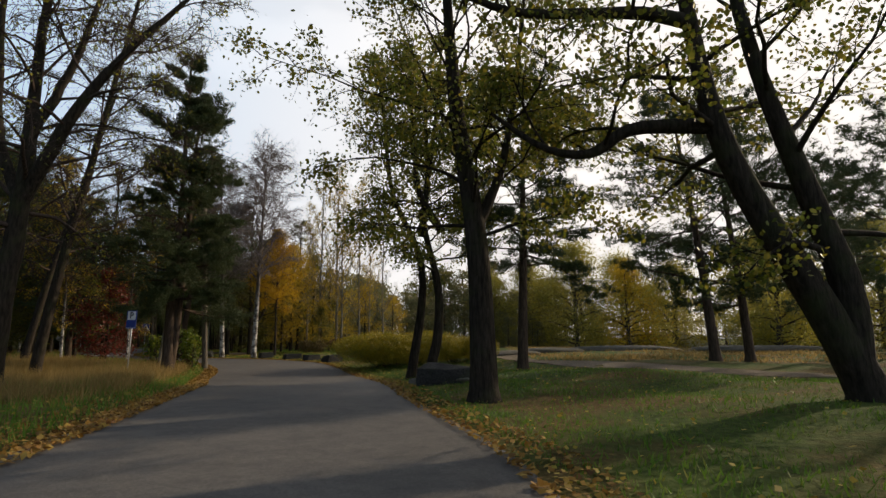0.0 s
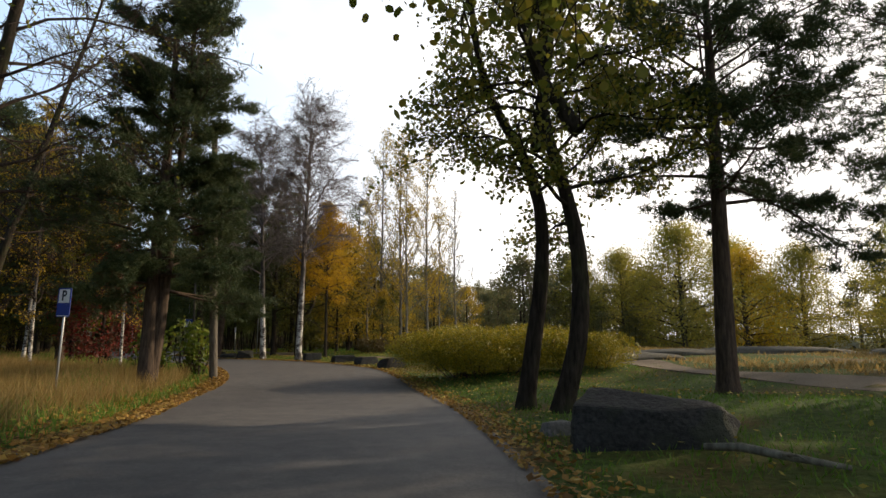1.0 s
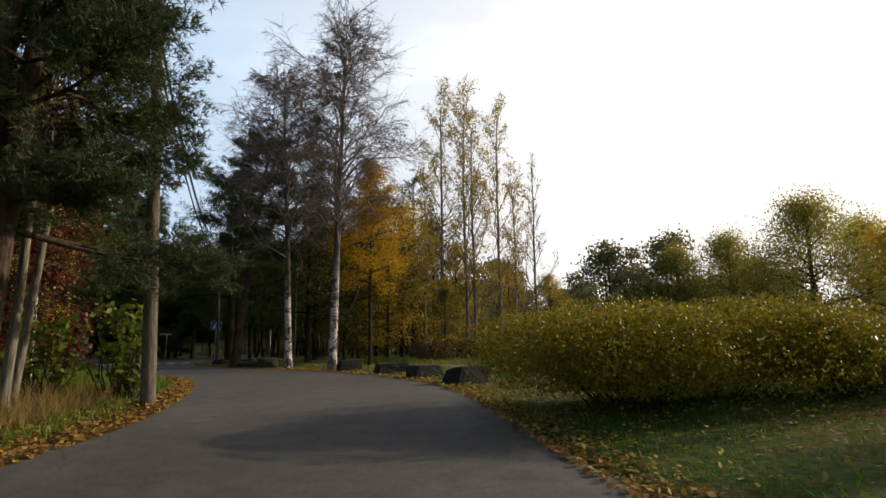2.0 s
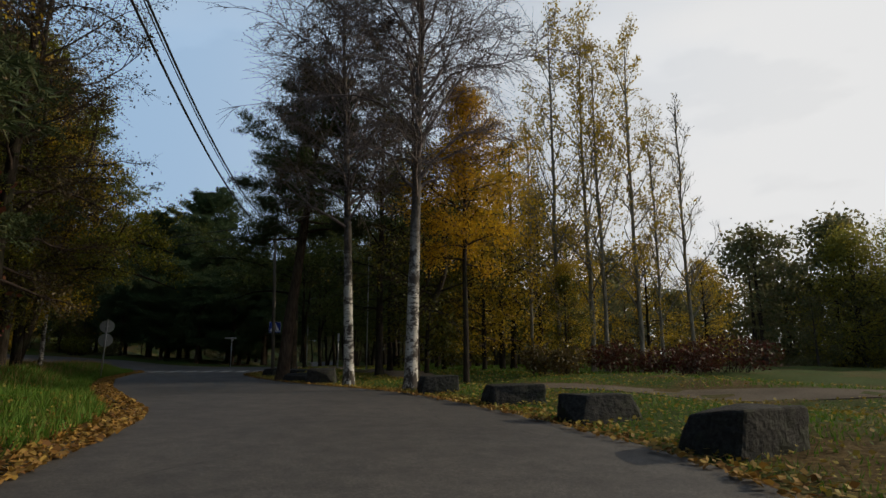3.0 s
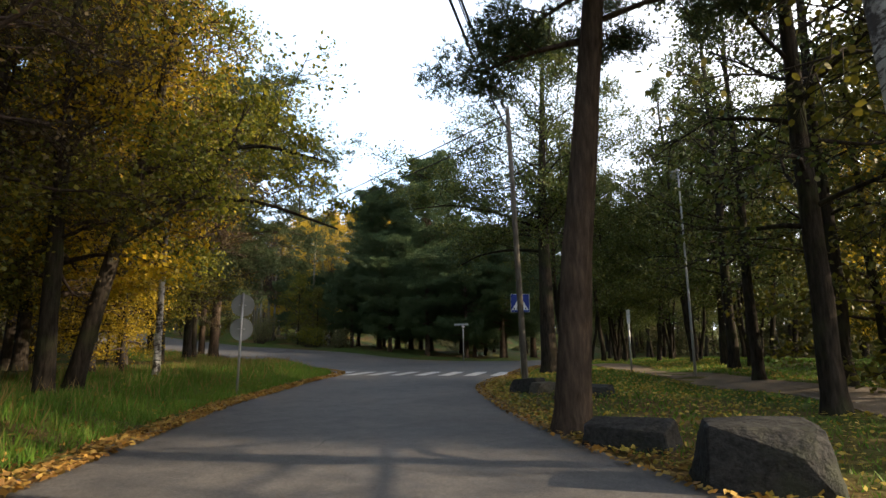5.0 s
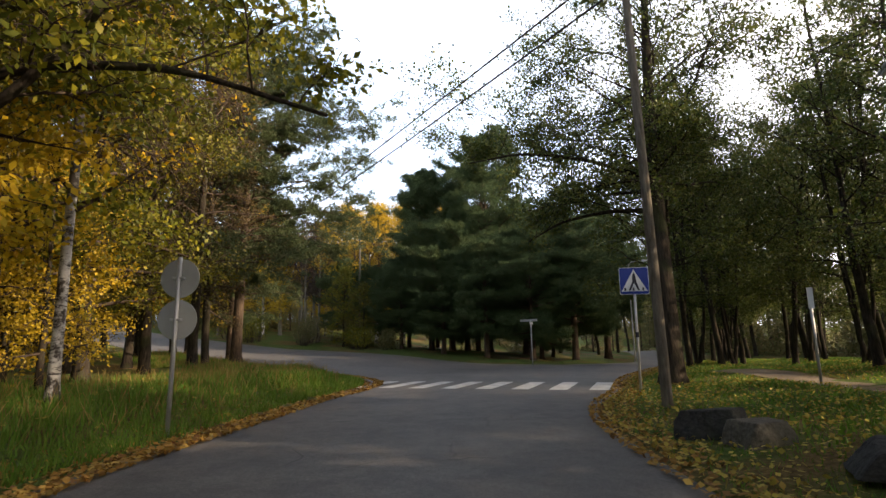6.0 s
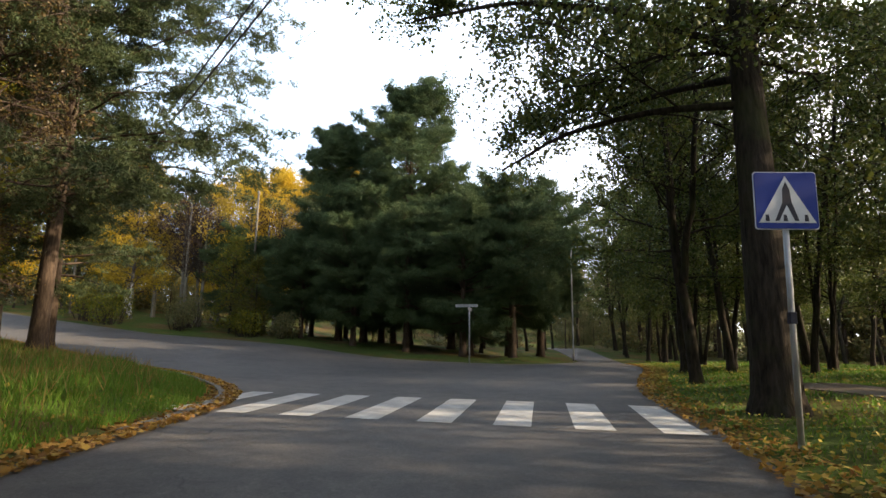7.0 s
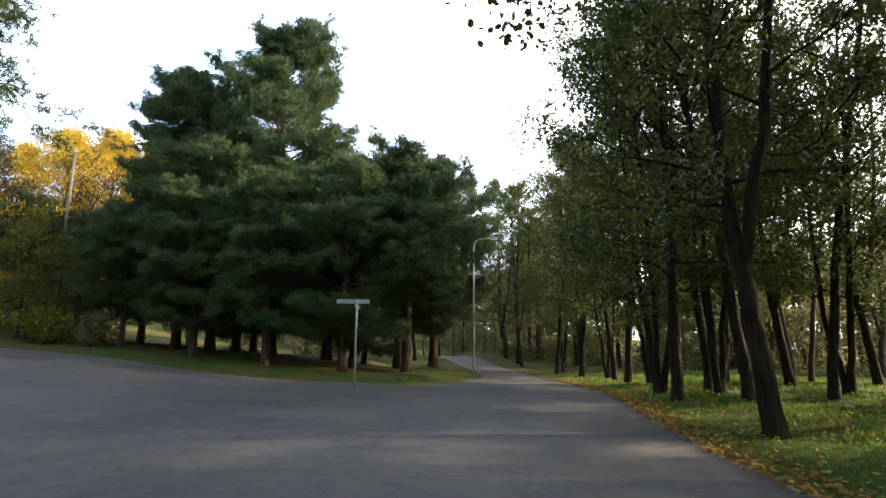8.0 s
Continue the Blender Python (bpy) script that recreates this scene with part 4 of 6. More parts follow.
moss_a = tree("maple_tree", -28.2, 32.6, dict(GOLD, seed=72, height=11.5, radius=0.17, leaves=30000, leaf=0.10, reach=3.6, limbs=46, twigs=9, twiglets=4, crown=(0.2, 1.0)), ("bark_dark", "twig"), "moss_leaf",
              "broad tree with dull olive-brown leaves", "roadside wood")
for x, y, turn, size in ((-24.6, 30.4, 200, 0.8), (-32.6, 33.2, 70, 0.95), (-30.0, 27.0, 95, 0.85), (-22.2, 28.4, 300, 0.62)):
    again(moss_a, x, y, turn, size)
for ob, x, y, turn, size in ((gold_a, -44.8, 38.6, 320, 1.05),
                             (gold_b, -55.5, 42.3, 150, 0.85), (gold_a, -50.5, 41.2, 45, 1.05), (gold_b, -53.0, 36.5, 260, 1.1), (gold_a, -58.0, 44.6, 190, 1.0),
                             (gold_b, -63.0, 46.5, 20, 1.05), (gold_a, -38.5, 30.5, 15, 1.1), (gold_b, -47, 31, 330, 1.1),
                             (gold_b, -30.2, 35.2, 60, 0.9), (gold_a, -20.6, 28.6, 240, 0.5), (gold_a, -41.5, 35.5, 20, 1.0), (gold_b, -60.5, 40.5, 80, 1.0), (gold_a, -68.0, 42.0, 250, 1.0), (gold_a, -73.0, 37.5, 160, 1.1), (gold_b, -81.0, 38.0, 300, 1.1), (gold_a, -63.0, 33.0, 35, 1.1)):
    again(ob, x, y, turn, size)
tree("maple_tree", -29.6, 35.6, dict(GOLD, seed=78, height=11, radius=0.17, leaves=15000, leaf=0.10, reach=2.2, limbs=46, twigs=7, twiglets=3, metres=True, crown=(0.42, 1.0), droop=0.3, wiggle=0.012, limb_size=0.22,
     stem_radius=(1, 0.40, 0.36, 0.42), spread=0.2,
     stems=[[(0, 0, 0), (0.3, 0.4, 2.4), (0.6, 0.8, 4.6), (0.85, 1.15, 7.5), (1.0, 1.4, 11)], [(0.6, 0.8, 4.5), (1.3, 1.75, 5.0), (2.1, 2.8, 5.2), (3.0, 3.9, 4.8)],
            [(0.5, 0.65, 3.7), (1.2, 1.6, 4.0), (2.1, 2.8, 3.9), (3.1, 4.1, 3.3)], [(0.42, 0.55, 3.0), (1.0, 1.3, 3.6), (1.6, 2.1, 4.6), (2.0, 2.5, 6.2)]]),
     ("bark_dark", "twig"), "olive_leaf", "tree stretching long dark limbs with yellow leaves over the verge", "roadside wood")
for x, y, turn, size in ((-34.6, 37.6, 40, 0.72), (-36.6, 37.0, 150, 0.8), (-33.2, 36.4, 260, 0.66), (-38.4, 38.0, 330, 0.7)):
    again(young_gold, x, y, turn, size)
twiggy = tree("alder_tree", -25.6, 33.0, dict(ALDER, seed=76, height=13.0, radius=0.17, crown=(0.25, 1.0), leaves=9000, leaf=0.085, reach=3.4, limbs=40, twigs=10, twiglets=5, droop=0.3),
              ("bark_dark", "twig"), "brown_leaf", "dense twiggy alder with withered brown leaves", "roadside wood")
again(twiggy, -19.6, 29.6, 120, 0.85)
again(twiggy, -44.5, 42.6, 80, 1.1)
again(twiggy, -46.6, 43.6, 190, 0.95)
again(moss_a, -39.0, 38.6, 40, 1.08)
again(twiggy, -41.0, 40.4, 250, 0.95)
again(twiggy, -29.2, 34.0, 300, 0.86)
again(twiggy, -28.4, 35.0, 220, 0.9)
tree("maple_tree", -17.7, 27.0, dict(GOLD, seed=77, height=4.6, radius=0.07, crown=(0.14, 1.0), leaves=5200, reach=1.5, limbs=20), ("bark_dark", "twig"), "red_leaf",
     "small maple with deep red leaves in the shade", "autumn trees")
pine_road = tree("pine_tree", -50.4, 46.0, dict(PINE, seed=79, height=15.5, radius=0.28, crown=(0.36, 1.0), reach=5.9, limbs=84, twigs=13, twiglets=4, leaves=100000, leaf=0.16, slim=0.075, tuft=7, spread=0.13, profile="bushy", droop=0.22, angles=(88, 35), lean=(0.8, 0.3), bias=(0.22, 0.12), limb_size=0.28),
                 ("bark_pine", "bark_pine"), "pine_needle", "broad pine at the junction with drooping branches", "pines")
for ob, x, y, turn, size in ((pine_a, -20.2, 27.6, 90, 0.72), (pine_a, -29.5, 22.5, 250, 0.75), 
                             (pine_a, -34, 28, 70, 1.1), (pine_a, -30, 17, 10, 0.7), (pine_a, -57.0, 47.6, 130, 1.0), (pine_a, -41, 26, 120, 1.2)):
    again(ob, x, y, turn, size)

# -- the wood right of the crossing, and the dark conifers across the junction --
tree("alder_tree", -29.7, 51.1, dict(ALDER, seed=81, height=14, radius=0.32, oval=True, leaves=74000, leaf=0.075, reach=4.1, limbs=70, crown=(0.48, 1.0), angles=(78, 25), droop=0.16, twigs=11, twig_reach=0.5, twiglets=4, spread=0.17,
     metres=True, wiggle=0.012, limb_size=0.2, stem_radius=(1, 0.19, 0.19, 0.19),
     stems=[[(0, 0, 0), (-0.05, 0, 3.0), (-0.15, 0.1, 6.0), (-0.1, 0.2, 9.0), (0.1, 0.3, 14)], [(-0.1, 0, 4.7), (-1.5, -0.2, 4.95), (-3.2, -0.3, 4.95), (-4.9, -0.1, 4.6)],
            [(-0.1, 0, 5.6), (-1.5, -1.1, 6.4), (-3.2, -2.0, 6.9), (-4.8, -2.7, 6.9)], [(-0.1, 0.1, 5.2), (-1.5, 0.9, 5.7), (-3.4, 1.8, 6.1), (-5.4, 2.6, 6.4)]]),
     ("bark_dark", "bark_dark"), "alder_leaf", "great old alder spreading over the crossing", "grove alders")
WOOD = [(-32.7, 56.2, 0.24), (-33.3, 60.6, 0.22), (-34.7, 60.6, 0.13), (-34.6, 65.1, 0.16), (-34.1, 63.3, 0.17), (-32.6, 67.3, 0.15), (-31.7, 63.6, 0.17), (-31.3, 64.3, 0.14),
        (-30.2, 70.0, 0.16), (-31.9, 77.0, 0.15), (-36.8, 67.8, 0.15), (-38.0, 69.6, 0.18), (-38.9, 71.2, 0.13), (-40.0, 74.0, 0.16), (-41.9, 76.0, 0.17), (-38.0, 82.0, 0.2),
        (-36.2, 79.0, 0.15), (-27.0, 57.5, 0.17), (-25.4, 62.0, 0.18), (-28.4, 61.0, 0.14), (-26.2, 67.5, 0.17), (-22.5, 58.8, 0.16), (-21.5, 65.0, 0.18), 
        (-43.8, 82.5, 0.16), (-34.0, 73.2, 0.15), (-46.5, 86.0, 0.17), (-40.5, 88.0, 0.17), (-32.6, 86.0, 0.16), (-24.6, 57.0, 0.15),
        (-20.0, 62.0, 0.15), (-27.6, 64.6, 0.16), (-28.2, 68.6, 0.13), (-23.0, 67.0, 0.16), (-34.6, 70.0, 0.12)]
wood_a = tree("alder_tree", *WOOD[0][:2], dict(ALDER, seed=83, height=12.5, radius=0.145, leaves=17000, leaf=0.10, twig_mesh=0, twiglets=3, reach=3.4, limbs=32, crown=(0.40, 1.0), wiggle=0.06, stem_radius=(1.0, 0.6),
              stems=[[(0, 0, 0), (-0.12, 0.05, 0.15), (-0.42, 0.1, 0.33), (-0.5, 0.15, 0.6), (-0.75, 0.3, 1.0)], [(-0.2, 0.05, 0.20), (0.25, -0.1, 0.38), (0.6, -0.3, 0.62), (0.8, -0.4, 0.92)]]),
              ("bark_dark", "bark_dark"), "alder_leaf", "dark-stemmed forked alder with dull green leaves", "grove alders")
wood_b = tree("alder_tree", *WOOD[1][:2], dict(ALDER, seed=85, height=12, radius=0.11, leaves=17000, leaf=0.10, twig_mesh=0, twiglets=3, reach=3.5, limbs=32, crown=(0.42, 1.0), lean=(-1.6, 0.5), wiggle=0.09), ("bark_dark", "bark_dark"), "alder_leaf",
              "slanting dark alder with dull green leaves", "grove alders")
wood_c = tree("alder_tree", -35.5, 62.6, dict(ALDER, seed=87, height=11, radius=0.095, leaves=16000, leaf=0.10, twig_mesh=0, twiglets=3, reach=3.3, limbs=32, crown=(0.40, 1.0), wiggle=0.08, stem_radius=(1.0, 0.85, 0.7),
              stems=[[(0, 0, 0), (-0.25, 0, 0.14), (-0.6, 0.1, 0.4), (-0.9, 0.2, 1.0)], [(0.1, 0.05, 0), (0.35, 0.1, 0.18), (0.5, 0.2, 0.5), (0.9, 0.3, 0.96)], [(0.0, -0.1, 0), (0.1, -0.3, 0.3), (0.0, -0.6, 0.9)]]),
              ("bark_dark", "bark_dark"), "alder_leaf", "alder with several dark stems from one foot", "grove alders")
for ob, x, y, turn, size in ((wood_a, -47.0, 92.0, 40, 1.25), (wood_b, -54.5, 96.0, 130, 1.35), (wood_a, -43.0, 96.0, 220, 1.3), (wood_b, -60.0, 90.0, 300, 1.2), (wood_a, -36.0, 96.0, 10, 1.25),
                             (wood_a, -50.5, 101.0, 100, 1.4), (wood_b, -39.0, 101.0, 260, 1.35), (wood_b, -57.5, 83.5, 20, 1.1), (wood_a, -63.0, 84.0, 200, 1.2),
                             (wood_b, -65.0, 99.0, 80, 1.15), (wood_a, -28.0, 92.0, 170, 1.1),
                             (wood_b, -50.5, 97.5, 150, 1.45), (wood_a, -58.0, 101.0, 15, 1.5), (wood_b, -46.0, 99.5, 290, 1.4), (wood_a, -52.5, 92.5, 60, 1.15), (wood_b, -44.4, 79.2, 170, 1.1), (wood_a, -53.6, 72.6, 200, 0.98), (wood_b, -62.5, 109.5, 60, 1.4), (wood_a, -70.0, 113.0, 140, 1.5), (wood_b, -57.0, 108.0, 310, 1.35), (wood_a, -76.0, 106.5, 20, 1.35)):
    again(ob, x, y, turn, size)
wood_rng = random.Random(7)
for i, (x, y, r) in enumerate(WOOD[2:]):
    again((wood_a, wood_b, wood_c)[i % 3], x, y, wood_rng.uniform(0, 360), 0.66 + 1.9 * r)
fir_a = tree("pine_tree", -56.0, 67.8, dict(FIR, seed=91, leaves=105000, limbs=92, reach=4.3, leaf=0.19, slim=0.06, spread=0.16, crown=(0.17, 1.0), twigs=13, twig_reach=0.40, bare_in=0.28, angles=(95, 40)), ("bark_pine", "bark_pine"), "deep_needle",
             "tall dense dark green pine with layered branches", "junction pines")
fir_b = tree("pine_tree", -47.6, 68.4, dict(FIR, seed=93, height=9.4, radius=0.24, reach=3.1, leaves=44000, crown=(0.30, 1.0), limbs=50, leaf=0.17, slim=0.06, spread=0.15, twigs=12, bare_in=0.3), ("bark_pine", "bark_pine"), "deep_needle",
             "smaller dense dark pine at the junction", "junction pines")
for ob, x, y, turn, size in ((fir_a, -61.2, 65.8, 140, 0.86), (fir_a, -51.0, 68.6, 220, 0.56), (fir_b, -48.8, 65.4, 60, 0.82), (fir_b, -66.0, 66.6, 30, 0.85), (fir_b, -52.6, 64.6, 200, 0.85),
                             (fir_b, -56.8, 63.8, 110, 0.8), (fir_b, -62.6, 63.6, 290, 0.7), (fir_a, -63.5, 73.0, 75, 0.78), (fir_b, -51.8, 73.4, 310, 0.95), (fir_b, -67.5, 71.0, 170, 0.8), (fir_b, -52.8, 78.8, 20, 1.3),
                             (fir_b, -58.8, 66.2, 250, 1.1), (fir_b, -54.4, 70.4, 350, 1.15), (fir_b, -61.0, 69.6, 15, 1.1)):
    again(ob, x, y, turn, size)
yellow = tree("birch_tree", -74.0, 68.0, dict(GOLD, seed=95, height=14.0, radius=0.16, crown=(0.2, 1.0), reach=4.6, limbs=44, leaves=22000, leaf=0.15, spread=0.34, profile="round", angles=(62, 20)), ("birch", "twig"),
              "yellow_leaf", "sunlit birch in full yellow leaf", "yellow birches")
for x, y, turn, size in ((-78.0, 70.0, 120, 1.12), (-71.5, 74.0, 220, 1.2), (-80, 75, 300, 1.2), (-86, 70, 40, 1.15), (-82.5, 58.4, 170, 1.0), (-88.0, 59.6, 10, 1.1), (-74.5, 65.4, 265, 0.95)):
    again(yellow, x, y, turn, size)
bare = tree("birch_tree", -79.5, 63.0, dict(BIRCH, seed=97, height=13, leaves=250, droop=0.1), ("bark_pale", "twig"), "brown_leaf", "bare pale tree beyond the junction", "bare trees")
for x, y, turn, size in ((-83, 60.5, 50, 1.05), (-86, 64, 140, 0.95), (-76, 63.5, 250, 0.8), (-90, 58, 330, 1.1), (-88, 67, 200, 1.1), (-77.6, 61.2, 20, 1.0), (-80.6, 62.0, 290, 1.0), (-75.2, 61.6, 160, 0.85)):
    again(bare, x, y, turn, size)
for ob, x, y, turn, size in ((fir_b, -73.0, 63.5, 40, 0.8), (yellow, -83.0, 66.0, 200, 0.95), (fir_b, -69.6, 65.6, 140, 0.75), (bare, -72.5, 66.0, 90, 0.95)):
    again(ob, x, y, turn, size)
# here the yellow-green is the tree's own leaf colour
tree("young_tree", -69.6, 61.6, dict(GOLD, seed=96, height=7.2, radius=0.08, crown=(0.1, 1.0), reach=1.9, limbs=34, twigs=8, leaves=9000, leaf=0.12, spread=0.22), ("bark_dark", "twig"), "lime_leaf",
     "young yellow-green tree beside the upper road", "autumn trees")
again(young, -66.6, 62.2, 200, 0.8)


# -- woods far off, one mass --
def far_woods():
    rng = np.random.default_rng(5)
    wood, lv, lf, n = Wood(), [], [], 0
    kinds = []
    for seed, spec in ((1, dict(GOLD, height=11, radius=0.2, leaves=3000, leaf=0.36, spread=0.62, limbs=14, twigs=2, twiglets=2, twig_mesh=0, reach=4.2, crown=(0.03, 1.0))),
                       (2, dict(ALDER, height=10, radius=0.2, leaves=2800, leaf=0.34, spread=0.62, limbs=14, twigs=2, twiglets=2, twig_mesh=0, reach=3.8, crown=(0.03, 1.0))),
                       (3, dict(POPLAR, height=11, radius=0.15, leaves=500, leaf=0.3, spread=0.3, limbs=12, twigs=2, twiglets=1, twig_mesh=0, reach=2.4))):
        kinds.append(grow(seed=seed, **spec))
    spots = [(x, y) for x, y in zip(rng.uniform(-18, 60, 110), rng.uniform(68, 105, 110))]
    spots = [(x, y) for x, y in spots if not (5 < x < 40 and y < 84)]
    spots += list(zip(rng.uniform(46, 80, 14), rng.uniform(15, 75, 14)))
    spots += list(zip(rng.uniform(-110, -20, 75), rng.uniform(122, 150, 75)))
    spots += list(zip(rng.uniform(-130, -90, 40), rng.uniform(20, 62, 40)))
    spots += list(zip(rng.uniform(-80, -20, 34), rng.uniform(-15, 20, 34)))
    spots += list(zip(rng.uniform(-30, 40, 22), rng.uniform(-45, -25, 22)))
    spots += list(zip(rng.uniform(-62, -8, 34), rng.uniform(104, 120, 34)))
    spots += list(zip(rng.uniform(-128, -95, 36), rng.uniform(58, 105, 36)))
    spots += list(zip(rng.uniform(-42, 2, 10), rng.uniform(96, 108, 10)))
    low = list(zip(rng.uniform(-14, 10, 26), rng.uniform(64, 78, 26))) + list(zip(rng.uniform(46, 62, 10), rng.uniform(40, 70, 10)))
    low += list(zip(rng.uniform(-122, -90, 60), rng.uniform(40, 76, 60))) + list(zip(rng.uniform(-92, -64, 36), rng.uniform(76, 104, 36))) + list(zip(rng.uniform(-84, -30, 30), rng.uniform(116, 128, 30)))
    for i, (x, y) in enumerate(spots + low):
        trunk, boughs, v, f = kinds[rng.choice(3, p=(0.45, 0.4, 0.15))]
        a, s = rng.uniform(0, 6.28), rng.uniform(0.8, 1.25) * (0.78 if x > -18 and y < 104 else 1.0) * (0.45 if i >= len(spots) else 1.0)
        turn = np.array([[math.cos(a), -math.sin(a), 0], [math.sin(a), math.cos(a), 0], [0, 0, 1]]) * s
        at = np.array([x, y, gz(x, y)])
        wood.v.append(trunk.verts() @ turn.T + at)
        wood.f.append(trunk.faces() + wood.n)
        wood.n += trunk.n
        lv.append(v @ turn.T + at)
        lf.append(f + n)
        n += len(v)
    base = new("far_woods")
    tagged(base, "distant mixed autumn woods, olive and brown", "woods", kind="stuff")
    mesh_object("stem_mass", wood.verts(), wood.faces(), M["twig"], base)
    mesh_object("foliage", np.concatenate(lv), np.concatenate(lf), M["far_leaf"], base)


far_woods()

# ---- shrubs ----


def shrub(kind, x, y, radii, seed, leaves, leaf, leaf_mat, label, category="bush", lobes=9, turn=0.0, stems=30):
    """A bush of many stems whose leaves sit in uneven lobes."""
    rng = np.random.default_rng(seed)
    rx, ry, rz = radii
    wood = Wood()
    cx = np.stack([rng.uniform(-0.75, 0.75, lobes) * rx, rng.uniform(-0.6, 0.6, lobes) * ry, rng.uniform(0.45, 0.72, lobes) * rz], 1)
    cr = rng.uniform(0.34, 0.55, lobes) * min(rx, ry, rz)
    for i in range(stems):
        c = cx[i % lobes] + rng.normal(0, 0.3, 3) * cr[i % lobes]
        foot = np.array([c[0] * 0.6, c[1] * 0.6, -0.08])
        mid = (foot + c) / 2 + rng.normal(0, 0.08, 3) * rz
        wood.add(np.array([foot, mid, c]), np.array([0.02, 0.014, 0.006]) * max(0.6, rz / 1.6), 5)
    pick = rng.integers(0, lobes, leaves)
    d = unit(rng.normal(0, 1, (leaves, 3)))
    at = cx[pick] + d * (cr[pick] * rng.uniform(0.55, 1.12, leaves) ** 0.6)[:, None] * np.array([rx, ry, rz]) / min(rx, ry, rz)
    low = at[:, 2] < 0.04
    at[low, 2] = rng.uniform(0.05, 0.5 * rz, low.sum())
    v, f = leaf_quads(rng, at, leaf, 0.6)
    base = new(kind)
    base.matrix_world = Matrix.Translation((x, y, gz(x, y))) @ Matrix.Rotation(radians(turn), 4, "Z")
    tagged(base, label, category)
    mesh_object("stem_clump", wood.verts(), wood.faces(), M["twig"], base)
    mesh_object("foliage", v, f, M[leaf_mat], base)
    return base


shrub("hedge_bush", -2.2, 25.5, (2.9, 1.9, 1.32), 1, 95000, 0.05, "hedge_leaf", "large dense rounded bush, yellow-green leaves on top", "bush", 22, 8, 60)
shrub("hedge_bush", 0.9, 26.2, (1.7, 1.5, 1.1), 2, 36000, 0.05, "hedge_leaf", "dense rounded bush turning yellow beside the larger one", "bush", 12, 0, 30)
shrub("sapling_bush", -12.0, 24.9, (0.75, 0.7, 1.7), 3, 620, 0.17, "bush_leaf", "leafy green sapling beside the wooden pole", "bush", 7)
shrub("sapling_bush", -12.9, 23.6, (0.6, 0.6, 1.3), 4, 420, 0.16, "bush_leaf", "low green sapling in the dry grass", "bush", 6)
for i, (x, y, s, m) in enumerate(((-9.4, 45.6, 1.0, "russet_leaf"), (-7.6, 44.6, 0.9, "russet_leaf"), (-6.2, 46.4, 1.1, "russet_leaf"), (-11.4, 42.6, 0.8, "brown_leaf"))):
    shrub("low_bush", x, y, (1.5 * s, 1.2 * s, 1.1 * s), 20 + i, 1500, 0.12, m, "low russet bush at the edge of the trees" if m == "russet_leaf" else "low brown bush under the trees", "bush", 8)
for i, (x, y, s) in enumerate(((-72, 58.6, 1.1), (-66.5, 61.6, 1.1), (-62, 61.8, 0.9), (-77, 55.6, 1.4), (-69.5, 62.5, 1.5), (-81, 55.0, 1.6), (-74.5, 60.5, 1.5))):
    shrub("roadside_bush", x, y, (1.6 * s, 1.2 * s, 1.7 * s), 30 + i, 2200, 0.14, "olive_leaf" if i % 2 else "far_leaf", "leafy olive bush by the upper road", "bush", 9)
for i, (x, y, s) in enumerate(((-46.5, 36.5, 1.2), (-40.5, 32.5, 1.1), (-56.0, 39.0, 1.3), (-33.5, 30.0, 1.0), (-50.0, 33.5, 1.3), (-66.0, 37.5, 1.4), (-27.0, 29.0, 0.9))):
    shrub("wood_bush", x, y, (2.4 * s, 2.0 * s, 1.7 * s), 60 + i, 3200, 0.14, "olive_leaf" if i % 2 else "brown_leaf", "tangled brown and olive bush under the trees", "bush", 11)
WILLOW = dict(height=12, radius=0.3, crown=(0.06, 1.0), limbs=40, reach=4.8, angles=(72, 18), profile="round", droop=0.35, twigs=9, twig_reach=0.55, twiglets=3, twig_mesh=0, leaves=26000, leaf=0.20, spread=0.85, wiggle=0.05)
willow = tree("willow_tree", 13.5, 70.0, dict(WILLOW, seed=40), ("bark_grey", "twig"), "willow_leaf", "broad grey-green willow turning yellow beyond the meadow", "willows")
golden = tree("willow_tree", 20.5, 73.0, dict(WILLOW, seed=41, height=10, reach=3.6, leaves=11000), ("bark_grey", "twig"), "gold_leaf", "rounded yellow willow at the far edge of the meadow", "willows")
for x, y, turn, size in ((27.5, 76.0, 40, 0.9), (33.5, 62.0, 120, 1.05), (41.0, 57.0, 200, 1.0), (8.0, 74.0, 280, 0.85), (3.0, 70.0, 330, 0.72), (36.5, 72.0, 60, 1.1), (47.5, 49.0, 150, 1.0), (22.0, 82.0, 250, 1.05)):
    again(willow, x, y, turn, size)

# ---- stones ----


